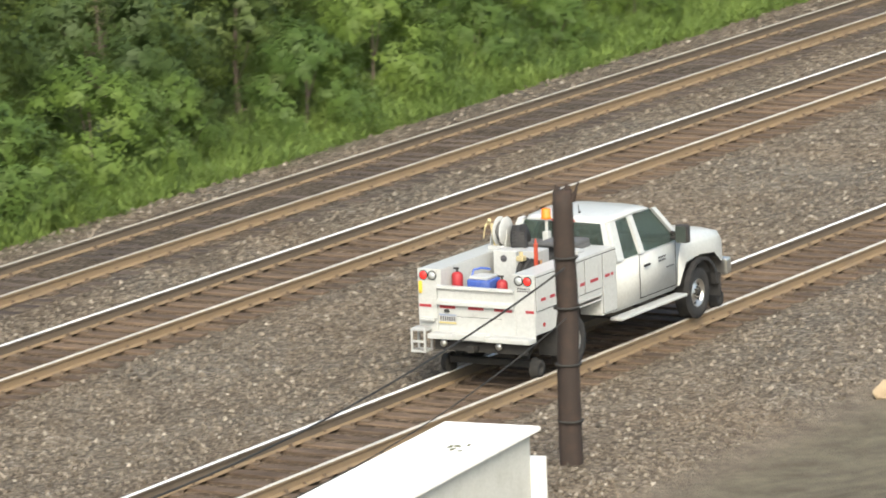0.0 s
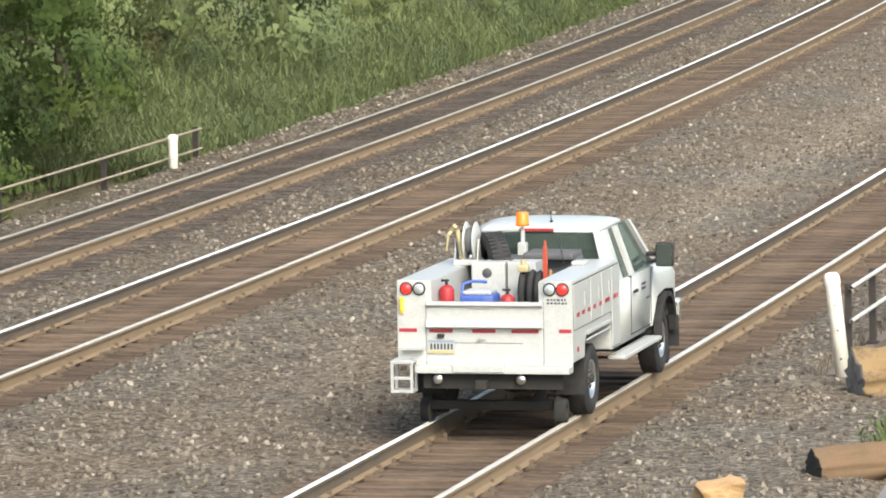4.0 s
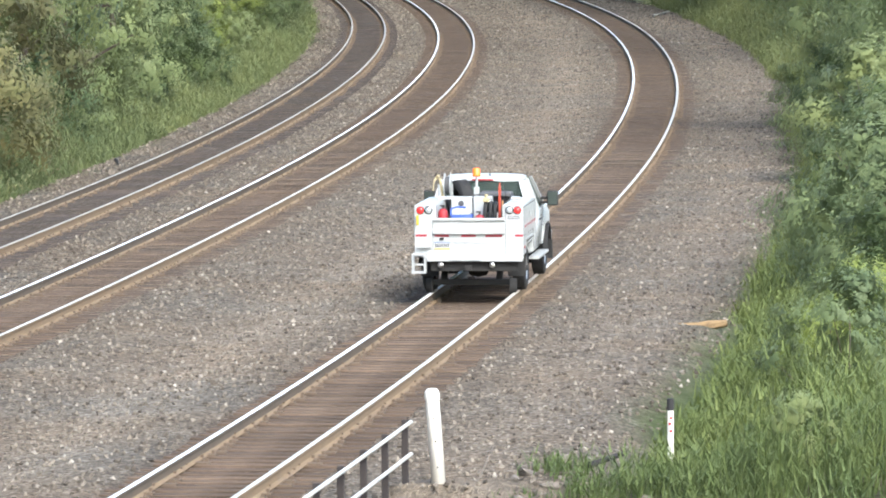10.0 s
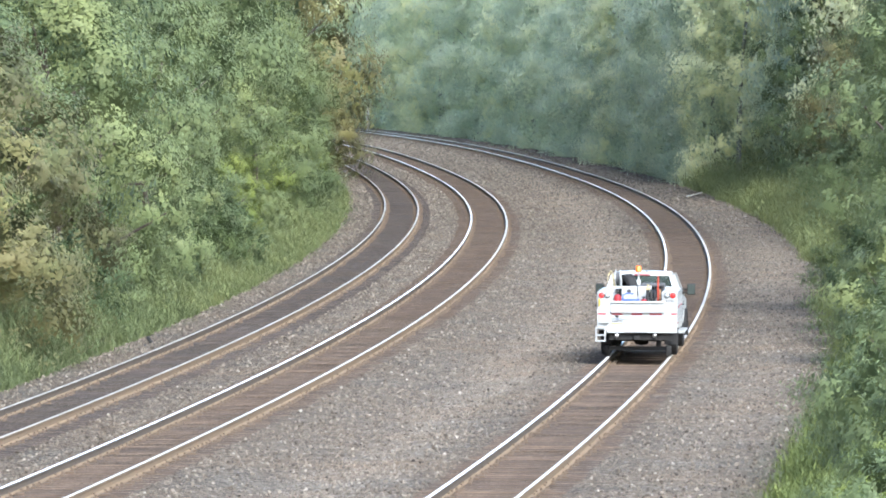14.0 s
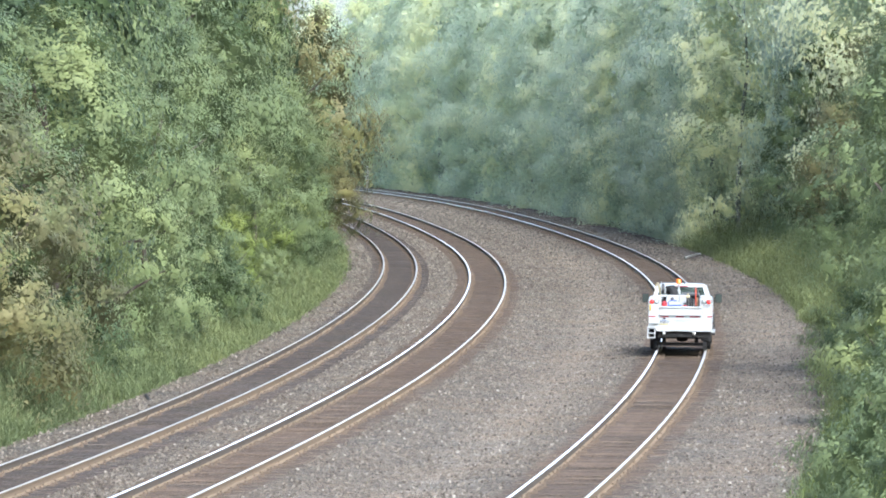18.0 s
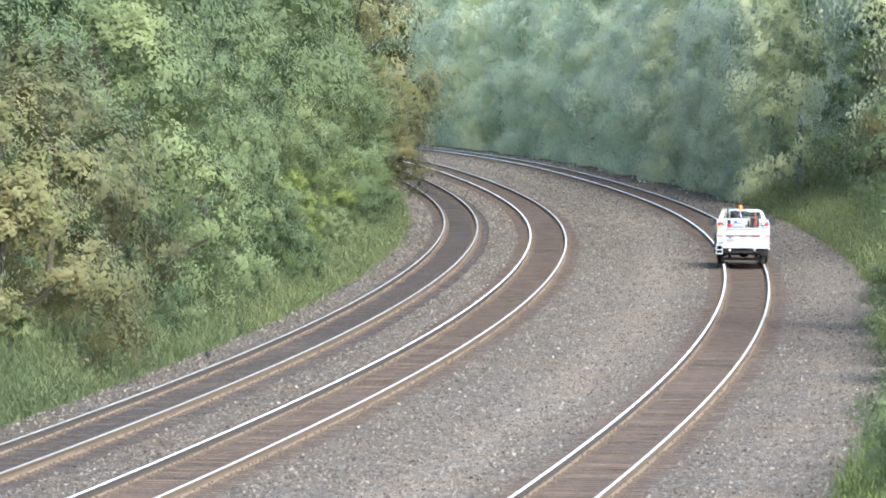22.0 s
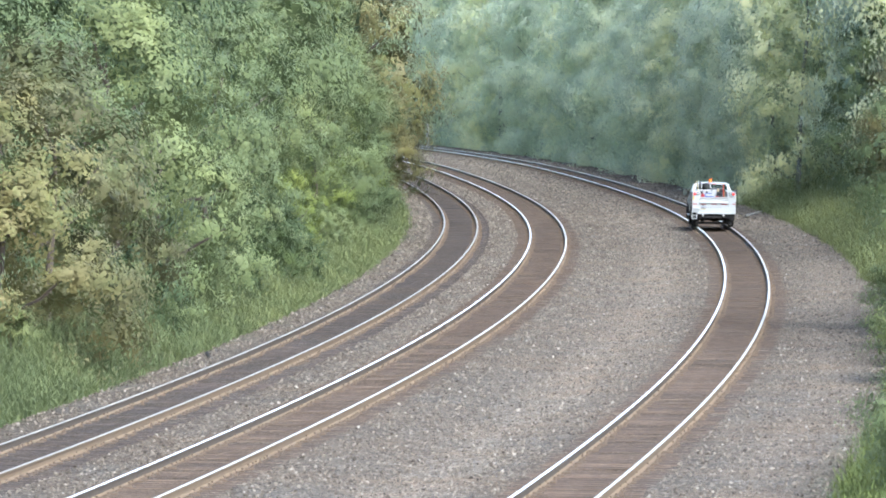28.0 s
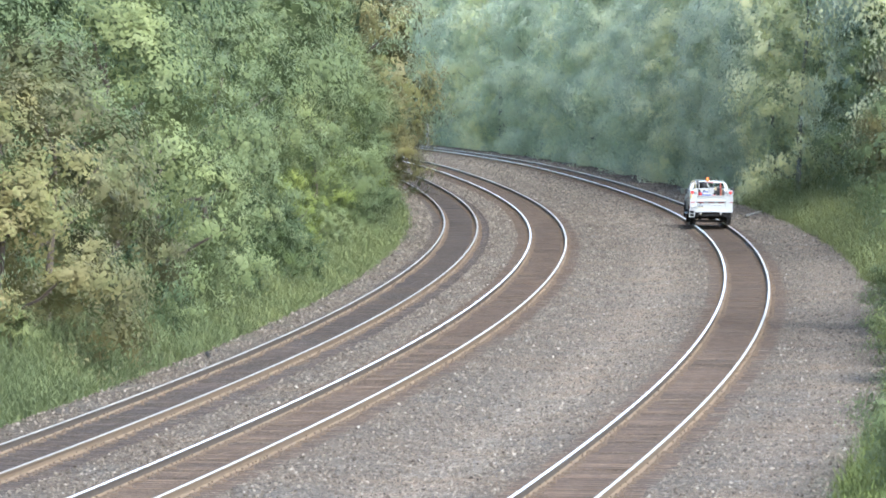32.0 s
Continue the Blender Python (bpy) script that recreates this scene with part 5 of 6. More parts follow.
plant("bush", 124.5, -7.5, 1.30)
plant("bush_lime", 118.5, -7.9, 1.17)
plant("bush_lime", 107.6, -7.1, 1.23)
plant("bush_lime", 110.8, -7.6, 1.37)
plant("bush_dark", 114.6, -7.9, 0.85)
plant("bush", 103.5, -7.6, 0.78)
plant("bush_lime", 186.0, -5.4, 0.45)
plant("bush_lime", 84.5, -5.2, 0.7)
plant("bush_lime", 78.6, -3.9, 0.5, None, 0.3)
plant("bush", 95.2, -7.4, 0.5)


def weeds(name, spots, mat, label):
    """Tufts of upright stalks with narrow leaves, all one sheet of growth."""
    out = []
    for s, u, h in spots:
        p = at(s, u)
        p.z = height(s, u) - 0.03
        n = 18
        base = np.array(p)[None] + np.concatenate([RNG.normal(0, 0.16, (n, 2)), np.zeros((n, 1))], 1)
        up = np.concatenate([RNG.normal(0, 0.15, (n, 2)), np.ones((n, 1))], 1)
        hh = h * RNG.uniform(0.35, 1.1, n)
        a = RNG.uniform(0, 6.28, n)
        side = np.stack([np.cos(a), np.sin(a), np.zeros(n)], 1) * (0.008 + 0.010 * RNG.random(n))[:, None]
        out.append(np.stack([base - side, base + side, base + up * hh[:, None]], 1))
        for _ in range(3):
            c = base + up * (hh * RNG.uniform(0.3, 1.0, n))[:, None]
            a = RNG.uniform(0, 6.28, n)
            d = np.stack([np.cos(a), np.sin(a), RNG.uniform(0.3, 1.6, n)], 1) * ((0.08 + 0.10 * RNG.random(n)) * (0.7 + 0.5 * h))[:, None]
            sd = unit(np.cross(d, np.array([0, 0, 1.0]))) * (0.008 + 0.014 * RNG.random(n) ** 2)[:, None]
            out.append(np.stack([c - sd, c + sd, c + d], 1))
    ob = new(name, leaf_mesh(name, np.concatenate(out), None, mat))
    return tagged(ob, label, "weeds", "", "stuff")


def patch(n, s0, s1, u0, u1, h0, h1, slope=False):
    """Places and heights of tufts, lower towards the ballast."""
    pts = []
    while len(pts) < n:
        s, u = random.uniform(s0, s1), random.uniform(u0, u1)
        if not slope and (GAP0 - 0.5 < s < GAP1 + 0.5 and u < -2.8 or GAP0 - 0.5 < s - SKEW < GAP1 + 0.5 and u > 14.2):
            n -= 1
            continue
        dens = 0.75 + 0.6 * noise.noise((s * 0.22, u * 0.5, 2.0))
        if random.random() < dens:
            near = u - u0 if u > 0 else u1 - u
            k = (0.4 + 0.6 * smooth(0.0, 1.3, near)) * (0.5 + 0.5 * smooth(0, 5, s - s0))
            pts.append((s, u, k * random.uniform(h0, h1) * (0.45 + 1.1 * (0.5 + 0.5 * noise.noise((s * 0.25, u * 0.6, 9.0))))))
    return pts


weeds("verge_weeds", patch(2600, 106, 190, 14.1, 17.2, 0.9, 1.9), WEED_PALE, "tall fresh green weeds along the inner verge")
weeds("verge_weeds", patch(3000, 184, 345, 14.1, 16.6, 0.6, 1.6), WEED_PALE, "tall pale green weeds below the wood")
plant("bush_lime", 232.0, 14.8, 0.36)
plant("bush_lime", 196.0, 15.2, 0.4)
plant("bush_lime", 176.0, 15.4, 0.4)
weeds("verge_weeds", patch(2200, 18, 84, 13.9, 15.8, 0.5, 1.1), WEED_RICH, "tall green weeds along the inner verge")
weeds("verge_weeds", patch(800, 97, 126, -8.5, -5.3, 0.6, 1.2), WEED, "tall fresh green weeds along the outer verge")
weeds("verge_weeds", patch(3200, 122, 240, -8.5, -4.85, 0.6, 1.35), WEED, "tall fresh green weeds along the outer verge")
weeds("verge_weeds", patch(3400, 230, 335, -10.5, -4.3, 0.9, 1.9), WEED_PALE, "pale green tall weeds on the outer bank")
weeds("verge_weeds", patch(260, 48, 76, -7.5, -5.6, 0.25, 0.6), WEED, "sparse green weeds beside the rocks")
weeds("verge_weeds", patch(420, 68, 76, -7.5, -4.3, 0.4, 0.9), WEED, "green weeds growing beside the log")
weeds("verge_weeds", patch(90, 89.5, 96, -6.5, -4.1, 0.3, 0.7, True), WEED, "weeds on the dirt above the abutment")
weeds("verge_weeds", patch(320, 87, 98, -9.5, -6.0, 0.7, 1.4, True), WEED, "tall green weeds on the bank above the road")
plant("bush_lime", 74.6, -4.7, 0.45)
plant("bush_lime", 75.4, -5.7, 0.5)
plant("bush", 72.8, -5.0, 0.42)
plant("bush_lime", 74.0, -6.6, 0.6)

# ---- bridge, posts and railings ----
POST_WHITE = painted("weathered_white_post_paint", (0.72, 0.69, 0.62), 0.6, 0, 0.4, (0.36, 0.30, 0.22), 5.0)
RAIL_POST = painted("dark_rusty_railing_post", (0.035, 0.030, 0.029), 0.8, 0.1, 0.4, (0.08, 0.05, 0.035), 7.0)
RAIL_PIPE = painted("pale_galvanised_pipe", (0.62, 0.60, 0.56), 0.45, 0.3, 0.35, (0.35, 0.28, 0.22), 4.0)
CURB = painted("dusty_deck_curb", (0.125, 0.098, 0.08), 0.9, 0, 0.6, (0.12, 0.10, 0.08), 2.0)
# lighter copy of the girder's rust: light on the flange put into the colour
GIRDER_LIT = painted("rusty_girder_flange_lit", (0.085, 0.056, 0.04), 0.85, 0.1, 0.5, (0.09, 0.065, 0.05), 1.5)
GIRDER = painted("rusty_bridge_girder", (0.07, 0.046, 0.034), 0.85, 0.2, 0.6, (0.06, 0.045, 0.04), 1.5)
GIRDER_PALE = painted("dull_tan_pipe", (0.30, 0.25, 0.19), 0.7, 0.1, 0.4)
CONCRETE = painted("stained_old_concrete", (0.27, 0.225, 0.19), 0.9, 0, 0.6, (0.15, 0.12, 0.09), 1.2)
STONE = painted("tan_cut_stone", (0.19, 0.145, 0.098), 0.9, 0, 0.8, (0.09, 0.07, 0.045), 2.5)
ROCK = painted("tan_rock", (0.29, 0.225, 0.15), 0.9, 0, 0.8, (0.12, 0.085, 0.05), 4.0)
DARK_ROCK = painted("weathered_grey_brown_rock", (0.155, 0.135, 0.115), 0.9, 0, 0.6, (0.07, 0.06, 0.05), 3.0)
GREY_ROCK = painted("grey_rock", (0.27, 0.25, 0.23), 0.9, 0, 0.5, (0.13, 0.12, 0.11), 3.0)
LOGWOOD = painted("weathered_tan_log", (0.215, 0.145, 0.075), 0.9, 0, 0.95, (0.06, 0.042, 0.028), 6.0)
LOG_END = painted("blue_grey_weathered_sawn_end", (0.15, 0.145, 0.14), 0.9, 0, 0.7, (0.05, 0.045, 0.04), 8.0)
POLE = painted("tarred_black_pole", (0.030, 0.022, 0.019), 0.85, 0, 0.5, (0.06, 0.035, 0.025), 6.0)
CABINET = painted("white_cabinet_roof", (0.80, 0.79, 0.76), 0.5, 0, 0.15, (0.4, 0.33, 0.26), 3.0)
CABINET_SIDE = painted("grey_cabinet_wall", (0.45, 0.45, 0.42), 0.6, 0, 0.35, (0.27, 0.25, 0.2), 2.0)
CABLE = painted("black_cable", (0.02, 0.02, 0.02), 0.7)


def post(name, s, u, h, r, label, z0=None, lean=0.0):
    root = empty(name)
    p = at(s, u)
    root.matrix_basis = pose(p.x, p.y, (height(s, u) if z0 is None else z0) - 0.12, 0, -lean, 0)
    bm = bmesh.new()
    lathe(bm, [(0.0, 0.0), (0.0, r), (h * 0.9, r * 0.97), (h * 0.9 + 0.002, r * 0.97)], "Z", 20)
    part("shaft", fixed(bm), POST_WHITE, root)
    bm = bmesh.new()
    lathe(bm, [(h * 0.9, r * 1.06), (h * 0.93, r * 1.08), (h * 0.97, r * 1.02), (h, r * 0.7), (h + 0.01, 0.0)], "Z", 20)
    part("cap", fixed(bm), POST_WHITE, root)
    bm = bmesh.new()
    for z in (0.25, 0.5, 0.72):
        tube(bm, (0, -r * 0.9, h * z), (0, -r * 1.03, h * z), 0.012, 8)
    part("bolts", bm, RAIL_POST, root)
    return tagged(root, label, "post", "white posts by the bridge")


post("bridge_post", 75.4, -2.82, 1.37, 0.092, "leaning white painted round post at the bridge railing", None, 6.0)
post("bridge_post", 93.7, -2.85, 1.35, 0.092, "leaning white painted round post at the bridge railing", None, 4.0)
post("bridge_post", 82.0, 13.25, 1.0, 0.085, "leaning white painted round post beside the dull track", None, 7.0)
post("bridge_post", 105.6, 13.6, 0.85, 0.085, "white painted round post behind the far railing", -0.34)
post("far_post", 526.0, -3.4, 2.0, 0.14, "pale post far round the curve")

# black and white marker post
mk = empty("marker_post")
p = at(98.3, -5.45)
mk.matrix_basis = pose(p.x, p.y, height(98.3, -5.45) - 0.1)
bm = bmesh.new()
tube(bm, (0, 0, 0), (0, 0, 0.90), 0.045, 14)
part("shaft", bm, POST_WHITE, mk)
bm = bmesh.new()
tube(bm, (0, 0, 0.90), (0, 0, 1.06), 0.05, 14)
part("cap", bm, BLACK, mk, "black cap")
for z, a in ((0.80, 0.3), (0.72, -0.4), (0.62, 0.2)):
    bm = bmesh.new()
    tube(bm, (0.02 * a, -0.042, z), (0.02 * a, -0.048, z), 0.022, 8)
    part("red_mark", bm, RED_PAINT, mk)
tagged(mk, "short white marker post with a black cap and red marks", "post")


def railing(name, s0, s1, u, count, z0, h, label, thick, pipe, mat):
    root = empty(name)
    for i in range(count):
        s = s0 + (s1 - s0) * i / (count - 1)
        bm = bmesh.new()
        m = Matrix.Translation(at(s, u, z0)) @ pose(0, 0, 0, 0, 0, turn(s))
        box(bm, -thick * 0.5, thick * 0.5, -thick * 0.35, thick * 0.35, 0, h, 0.006)
        box(bm, -thick * 0.9, thick * 0.9, -thick * 0.8, thick * 0.8, 0.0, 0.02)
        o = part("post", bm, RAIL_POST, root)
        o.matrix_basis = m
    for z in (h - 0.04, h * 0.52):
        ring = [(-pipe * math.cos(math.pi * k / 5) - thick * 0.7, pipe * math.sin(math.pi * k / 5), 0) for k in range(10)]
        sweep("rail_pipe", ring, s0 - 0.15, s1 + 0.15, 1.4, u, [mat], root, z0 + z)
    return tagged(root, label, "railing")


railing("bridge_railing", 78.2, 93.6, -2.42, 9, -0.32, 0.95, "dark steel railing with two pale pipe rails on the bridge edge", 0.085, 0.026, RAIL_PIPE)
railing("far_railing", 89.4, 108.4, 13.9, 4, -0.5, 0.82, "rusty steel railing with two thin rails beyond the tracks", 0.10, 0.02, GIRDER_PALE)

# bridge: edge girders, deck curb and stone abutments
br = empty("bridge")
for u0, o, d in ((-2.5, -1, 0.0), (13.9, 1, SKEW)):
    def lath(u_a, u_b, z_a, z_b):
        a, b = sorted((u0 + o * u_a, u0 + o * u_b))
        return [(a, z_a, 0), (a, z_b, 0), (b, z_b, 0), (b, z_a, 0)]
    sweep("deck_curb", lath(-0.16, -0.02, -0.44, -0.34), 76.2 + d, 94.2 + d, 1.0, 0, [CURB], br)
    sweep("top_flange", lath(-0.10, 0.06, -0.475, -0.445), 76.0 + d, 94.4 + d, 1.0, 0, [GIRDER], br)
    sweep("girder_web", lath(-0.01, 0.02, -0.77, -0.475), 76.0 + d, 94.4 + d, 1.0, 0, [GIRDER], br)
    sweep("bottom_flange", lath(-0.12, 0.07, -0.80, -0.77), 76.0 + d, 94.4 + d, 1.0, 0, [GIRDER_LIT], br)
tagged(br, "rusty steel girder bridge edge with a concrete curb", "bridge", "", "structure")


def abutment(name, s, ds):
    """A wall of cut stone in courses across the road opening."""
    root = empty(name)
    bm = bmesh.new()
    wall = Matrix.Translation(at(s, 5.7, 0)) @ pose(0, 0, 0, 0, 0, turn(s))
    box(bm, -8.4, 8.35, min(0, ds), max(0, ds), -5.2, -0.81)
    core = part("core", bm, CONCRETE, root)
    core.matrix_basis = wall
    z = -5.0
    while z < -1.0:
        hh = frand(0.38, 0.5)
        x = 6.3
        while x < 8.3:
            w = frand(0.5, 0.95)
            bm = bmesh.new()
            y0 = -0.05 if ds > 0 else 0.0
            box(bm, x + 0.01, min(x + w, 8.5) - 0.01, y0 + frand(-0.02, 0.01), y0 + 0.05, z + 0.01, z + hh - 0.01, 0.012)
            b = part("stone", bm, STONE, root)
            b.matrix_basis = wall
            x += w
        z += hh
    bm = bmesh.new()
    box(bm, 8.0, 8.36, -0.14, 0.12, -0.8, -0.5, 0.02)
    o = part("bearing_block", bm, UNDER, root)
    o.matrix_basis = wall
    return tagged(root, "old stone and concrete bridge abutment", "abutment", "", "structure")


abutment("abutment_far", 92.4, 1.2)
abutment("abutment_near", 76.7, -1.2)


def rock(name, s, u, size, seed, mat, label, lift=0.0, tilt=0.0):
    bm = bmesh.new()
    rg = random.Random(int(seed * 10))
    for _ in range(13):
        d = Vector((rg.gauss(0, 1), rg.gauss(0, 1), rg.gauss(0, 1))).normalized() * rg.uniform(0.8, 1.15)
        bm.verts.new(Vector((d.x * size[0], d.y * size[1], d.z * size[2])))
    bmesh.ops.convex_hull(bm, input=bm.verts[:])
    bmesh.ops.bevel(bm, geom=bm.edges[:], offset=0.018, segments=1, affect="EDGES")
    bmesh.ops.subdivide_edges(bm, edges=bm.edges[:], cuts=1, use_grid_fill=True)
    for v in bm.verts:
        v.co += Vector((noise.noise(v.co * 9), noise.noise(v.co * 9 + Vector((4, 0, 0))), noise.noise(v.co * 9 + Vector((0, 7, 0))))) * 0.02
    ob = part(name, bm, mat)
    p = at(s, u)
    ob.matrix_basis = pose(p.x, p.y, height(s, u) + size[2] * 0.62 + lift, tilt, tilt * 0.5, seed * 40)
    return tagged(ob, label, "rock")


rock("boulder", 36.9, -5.35, (0.26, 0.22, 0.2), 1.0, ROCK, "pale tan boulder on the gravel")
rock("boulder", 46.9, -5.25, (0.42, 0.36, 0.40), 2.0, ROCK, "large tan boulder beside the ballast")
rock("boulder", 48.0, -6.1, (0.30, 0.34, 0.42), 3.0, ROCK, "tan boulder among weeds")
rock("boulder", 60.8, -4.95, (0.24, 0.28, 0.24), 5.0, GREY_ROCK, "grey-brown boulder beside the upright stone")
for k, (s, u, sz) in enumerate(((55.3, -5.0, (0.2, 0.16, 0.14)), (54.2, -5.4, (0.26, 0.2, 0.1)), (53.4, -5.3, (0.22, 0.24, 0.13)), (54.6, -5.9, (0.25, 0.2, 0.18)), (52.9, -5.9, (0.3, 0.22, 0.16)), (49.0, -5.3, (0.24, 0.2, 0.18)))):
    rock("boulder", s, u, sz, 8.0 + 1.3 * k, ROCK, "broken tan stone in a heap among weeds", 0.0, 12 * (k % 3) - 10)
rock("boulder", 63.5, -4.9, (0.4, 0.3, 0.2), 6.0, GREY_ROCK, "flat grey rock in the gravel")
rock("boulder", 65.0, -5.2, (0.5, 0.4, 0.3), 7.0, GREY_ROCK, "grey rock slab beside the log")

# upright sawn block with a split face and a paler, rougher top
STUMP = painted("grey_weathered_block_side", (0.178, 0.140, 0.104), 0.9, 0, 0.8, (0.074, 0.061, 0.050), 6.0)
STUMP_TOP = painted("orange_tan_sawn_top", (0.370, 0.238, 0.122), 0.9, 0, 0.7, (0.222, 0.122, 0.058), 9.0)
STUMP_FACE = painted("pale_split_face", (0.385, 0.310, 0.216), 0.9, 0, 0.5, (0.222, 0.144, 0.086), 7.0)
blk = empty("block")
p = at(60.8, -4.1)
blk.matrix_basis = pose(p.x, p.y, height(60.8, -4.1), 4, -5, 20)


def rough_block(name, x0, x1, y0, y1, z0, z1, amount, mat):
    bm = bmesh.new()
    box(bm, x0, x1, y0, y1, z0, z1, 0.03)
    bmesh.ops.subdivide_edges(bm, edges=bm.edges[:], cuts=3, use_grid_fill=True)
    for v in bm.verts:
        q = v.co * 6
        v.co += Vector((noise.noise(q), noise.noise(q + Vector((3, 0, 0))), 0.6 * noise.noise(q + Vector((0, 5, 0))))) * amount
    return part(name, bm, mat, blk)


rough_block("side", -0.22, 0.22, -0.17, 0.17, -0.2, 0.56, 0.07, STUMP)
rough_block("sawn_top", -0.21, 0.2, -0.18, 0.16, 0.52, 0.74, 0.06, STUMP_TOP)
rough_block("split_face", -0.05, 0.17, -0.215, -0.12, 0.06, 0.53, 0.05, STUMP_FACE)
tagged(blk, "upright broken tan block with an orange sawn top on the gravel", "block")

# broken rock on the slope beside the far abutment
for k in range(44):
    s_, u_ = frand(88.5, 96.0), -frand(3.0, 6.4)
    z_ = 0.07 + 0.13 * random.random() ** 2
    rock("boulder", s_, u_, (z_ * frand(0.9, 1.7), z_ * frand(0.8, 1.4), z_ * frand(0.5, 0.9)), 20.0 + k, DARK_ROCK, "broken grey-brown rock on the slope by the abutment", -0.04, frand(-25, 25))


def log(name, s0, u0, s1, u1, r0, r1, z, mat, label, rough=0.16, end=None):
    """A trunk with lengthwise splits and ridges, knots and rough sawn ends."""
    root = empty(name)
    a, b = at(s0, u0, z), at(s1, u1, z + 0.1)
    bm = bmesh.new()
    d = b - a
    n, seg = 18, 40
    q = d.to_track_quat("Z", "Y")
    rings = []
    for i in range(n + 1):
        f = i / n
        c = a + d * f
        ring = []
        for k in range(seg):
            t = 2 * math.pi * k / seg
            tw = t + 0.5 * f
            x, y = math.cos(tw), math.sin(tw)
            split = abs(noise.noise((x * 3.2, y * 3.2, f * 0.8 + 3)))
            rr = (r0 + (r1 - r0) * f) * (1 + 0.26 * noise.noise((x * 1.6, y * 1.6, f * 3)) + rough * noise.noise((x * 5, y * 5, f * 2.5)) - rough * max(0.0, 0.7 - 4 * split))
            jag = 0.12 * r0 * noise.noise((x * 4, y * 4, 7.0)) if i in (0, n) else 0.0
            ring.append(bm.verts.new(c + q @ Vector((rr * math.cos(t), rr * math.sin(t), jag))))
        rings.append(ring)
    for r_, r2 in zip(rings, rings[1:]):
        for k in range(seg):
            bm.faces.new((r_[k], r_[(k + 1) % seg], r2[(k + 1) % seg], r2[k]))
    ends = [[v.co.copy() for v in rings[0]], [v.co.copy() for v in rings[-1]]]
    part("bark", fixed(bm), mat, root, smooth=True)
    for f, rim, o in ((0.0, ends[0], -0.05), (1.0, ends[1], 0.03)):
        bm = bmesh.new()
        c = a + d * f
        loops = [[bm.verts.new(c + (p - c) * g + q @ Vector((0, 0, o * r0 * h))) for p in rim] for g, h in ((1.0, 0.2), (0.93, 1.0), (0.5, 1.3))]
        for r_, r2 in zip(loops, loops[1:]):
            for k in range(seg):
                bm.faces.new((r_[k], r_[(k + 1) % seg], r2[(k + 1) % seg], r2[k]))
        bm.faces.new(loops[-1])
        part("cut_end", fixed(bm), UNDER if end is None else end, root)
    return tagged(root, label, "log")


log("log", 73.75, -3.22, 74.5, -4.65, 0.36, 0.27, -0.10, LOGWOOD, "weathered split tan log lying by the bridge post", 0.34, LOG_END)
log("log", 66.6, -3.95, 67.8, -5.6, 0.20, 0.26, -0.15, painted("dark_mossy_log", (0.14, 0.09, 0.055), 0.95, 0, 0.5, (0.05, 0.06, 0.03), 3.0), "dark brown rotting log on the verge")
log("branch", 310.9, -2.75, 316.0, -3.9, 0.05, 0.03, -0.15, RAIL_PIPE, "bare pale stick on the ballast")
log("branch", 172.0, 13.2, 173.6, 13.5, 0.06, 0.04, -0.22, UNDER, "short dark stick on the ballast edge")
log("branch", 119.6, -4.0, 119.9, -4.8, 0.10, 0.06, -0.3, LOGWOOD, "short broken pale branch")
log("branch", 95.6, -4.6, 96.2, -5.0, 0.04, 0.03, -0.15, UNDER, "dark dead branch at the verge")

# tarred pole, hanging cables and the signal cabinet
pole = empty("old_pole")
p = at(30.4, -3.6)
pole.matrix_basis = pose(p.x, p.y, -0.5)
bm = bmesh.new()
lathe(bm, [(0.0, 0.0)] + [(4.15 * k / 14, 0.168 - 0.0022 * k) for k in range(15)] + [(4.16, 0.0)], "Z", 16)
for v in bm.verts:
    q = Vector((v.co.x * 9, v.co.y * 9, v.co.z * 0.7))
    v.co += Vector((v.co.x, v.co.y, 0)) * 0.16 * noise.noise(q) + Vector((0.02 * noise.noise((0, 0, v.co.z)), 0.02 * noise.noise((5, 0, v.co.z)), 0))
part("shaft", fixed(bm), POLE, pole)
bm = bmesh.new()
for k in range(5):
    a = k * 1.3
    tube(bm, (0.08 * math.cos(a), 0.08 * math.sin(a), 4.1), (0.10 * math.cos(a), 0.10 * math.sin(a), 4.22 + 0.05 * math.sin(k * 3)), 0.05, 6, 0.015)
tube(bm, (0.14, 0, 4.0), (0.24, 0.0, 4.28), 0.045, 6, 0.012)
part("splintered_top", bm, POLE, pole)
for z in (0.9, 1.7, 2.5, 3.2):
    bm = bmesh.new()
    lathe(bm, [(z, 0.15), (z, 0.184), (z + 0.03, 0.184), (z + 0.03, 0.15)], "Z", 16)
    part("wire_band", fixed(bm), UNDER, pole)
tagged(pole, "old tarred black timber pole with a splintered top", "pole")


def cable(name, a, b, sag, r, label, parent=None):
    a, b = Vector(a), Vector(b)
    bm = bmesh.new()
    n = 24
    pts = [a.lerp(b, i / n) - Vector((0, 0, sag * 4 * (i / n) * (1 - i / n))) for i in range(n + 1)]
    for q0, q1 in zip(pts, pts[1:]):
        tube(bm, q0, q1, r, 6)
    return tagged(part(name, bm, CABLE), label, "cable")


cable("cable", at(30.2, -3.7, 2.6), at(14.0, -3.6, 1.9), 0.55, 0.016, "thin black cable slung from the pole")
cable("cable", at(30.2, -3.7, 1.9), at(16.0, -3.0, 1.2), 0.75, 0.010, "thin black cable slung from the pole")

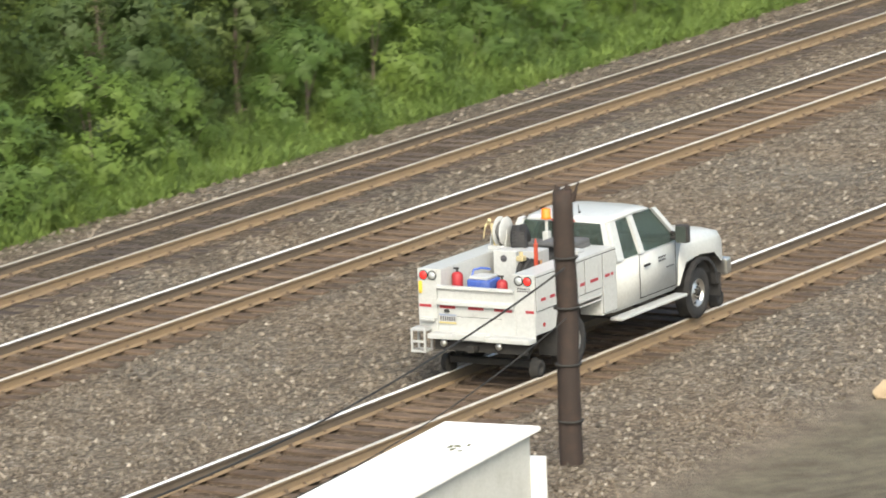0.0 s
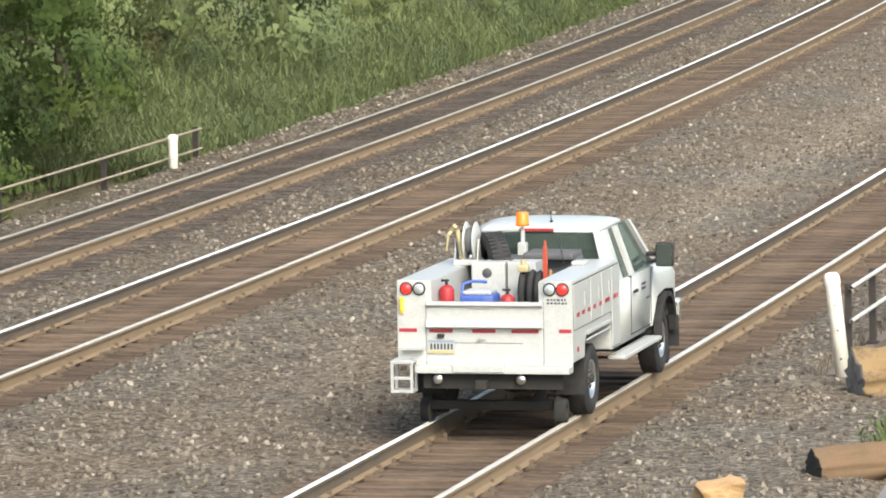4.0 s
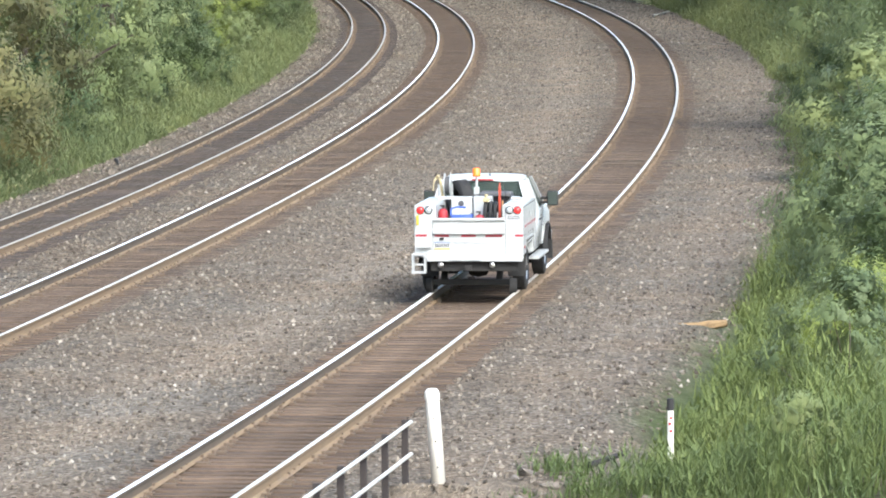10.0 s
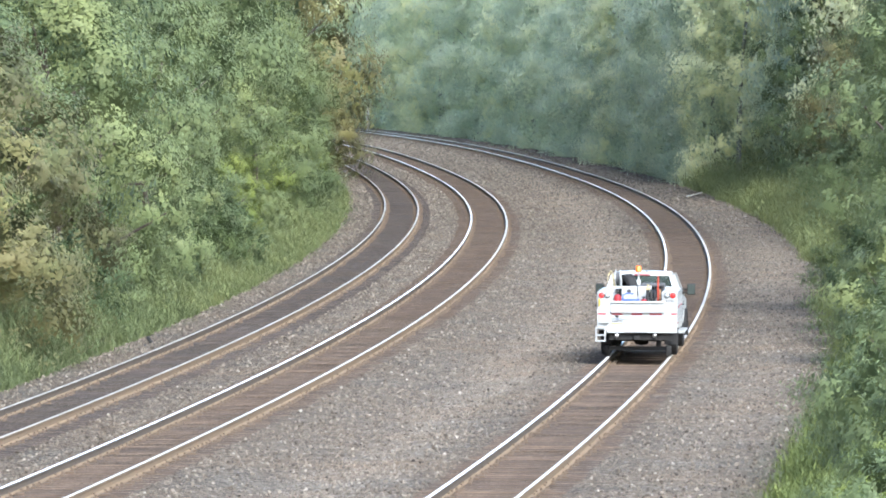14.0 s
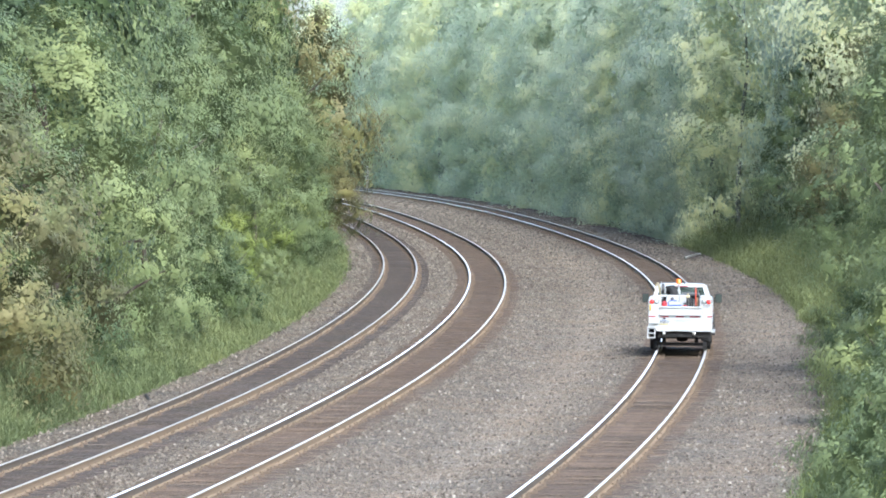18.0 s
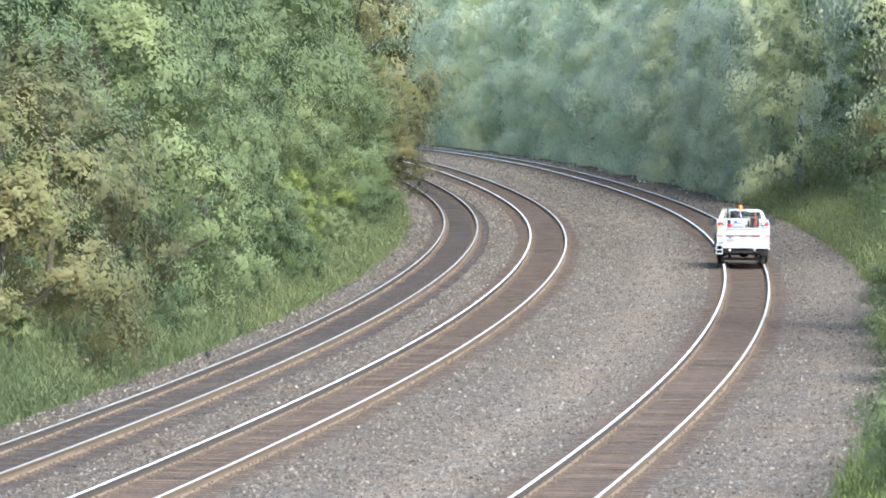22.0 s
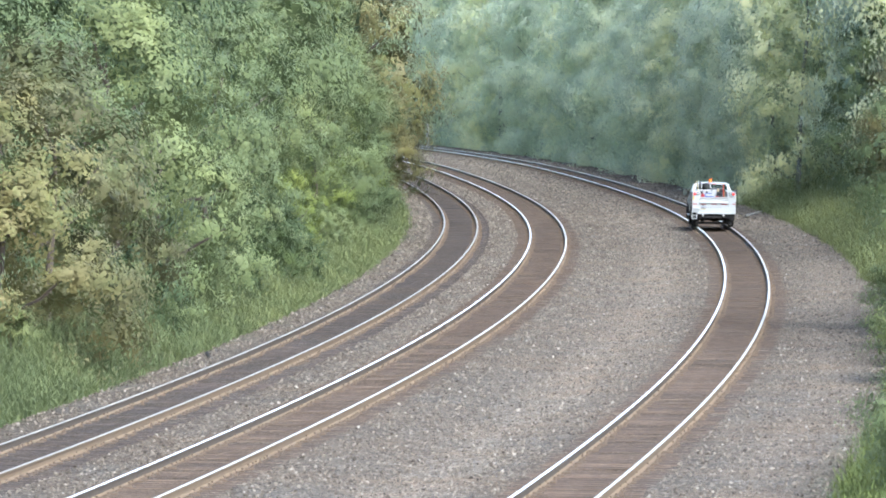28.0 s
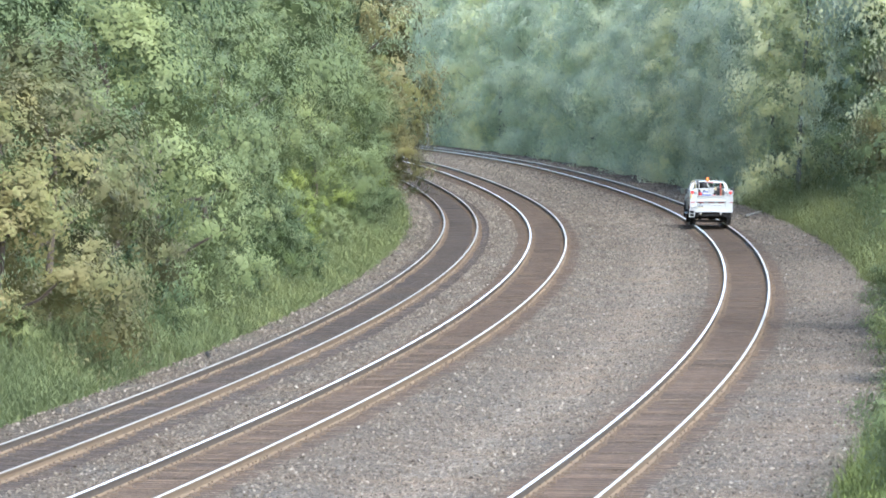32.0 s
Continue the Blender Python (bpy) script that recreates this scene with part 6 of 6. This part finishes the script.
cab = empty("signal_cabinet")
p = at(21.9, -6.3)
cab.matrix_basis = pose(p.x, p.y, height(21.9, -6.3), 0, 0, turn(22) + 6.0)
bm = bmesh.new()
box(bm, -0.55, 0.55, -2.6, 1.75, -0.1, 2.28, 0.02)
part("cabinet_wall", bm, CABINET_SIDE, cab)
bm = bmesh.new()
prism(bm, [(-2.7, 2.28), (1.86, 2.28), (1.86, 2.34), (-2.7, 2.34)], -0.66, 0.66)
fixed(bm)
bmesh.ops.bevel(bm, geom=bm.edges[:], offset=0.012, segments=2, affect="EDGES")
part("cabinet_roof", bm, CABINET, cab, "bright white flat cabinet roof")
bm = bmesh.new()
box(bm, 0.2, 0.62, 1.76, 2.1, 1.35, 1.9, 0.015)
part("side_box", bm, CABINET, cab, "small white box on the cabinet's end")
bm = bmesh.new()
for k in range(9):
    x, y = 0.1 + frand(-0.12, 0.12), 0.3 + frand(-0.3, 0.3)
    box(bm, x, x + frand(0.03, 0.07), y, y + frand(0.03, 0.1), 2.341, 2.346)
part("roof_litter", bm, LEAF_RUST, cab)
tagged(cab, "long white-roofed signal equipment cabinet beside the track", "cabinet")

# ---- how the truck drives off round the curve ----
DRIVE = [(0.0, 35.50), (1.0, 43.95), (2.0, 52.50), (3.0, 61.10), (3.5, 65.50), (5.5, 83.70), (6.0, 88.30), (7.0, 97.40), (8.0, 106.50), (9.0, 115.70), (10.0, 125.00), (11.0, 134.60), (12.0, 144.40), (13.0, 154.20), (14.5, 168.80), (16.5, 187.90), (18.0, 202.20), (19.0, 211.80), (20.5, 226.80), (22.0, 240.80), (23.0, 249.80), (24.0, 258.90), (25.0, 267.90), (25.5, 272.20), (27.5, 285.80), (28.0, 287.70), (29.0, 289.60), (30.0, 290.40), (31.0, 290.60), (32.0, 290.60)]


def driven(t):
    ts = [q[0] for q in DRIVE]
    ss = [q[1] for q in DRIVE]
    return float(np.interp(t, ts, ss))


def motions():
    rows = []
    for t, s in DRIVE:
        p = at(s, 0.04, 0.0)
        rows.append((t, pose(p.x, p.y, 0.0, 0, 0, turn(s + 2.0))))
    walk(truck, rows)
    for w in truck_wheels:
        spin = []
        for i in range(535):
            t = min(32.0, i * 0.06)
            a = -(driven(t) - DRIVE[0][1]) / 0.39
            spin.append((t, Matrix.Translation(w.location) @ Matrix.Rotation(a, 4, "X")))
        walk(w, spin)


motions()
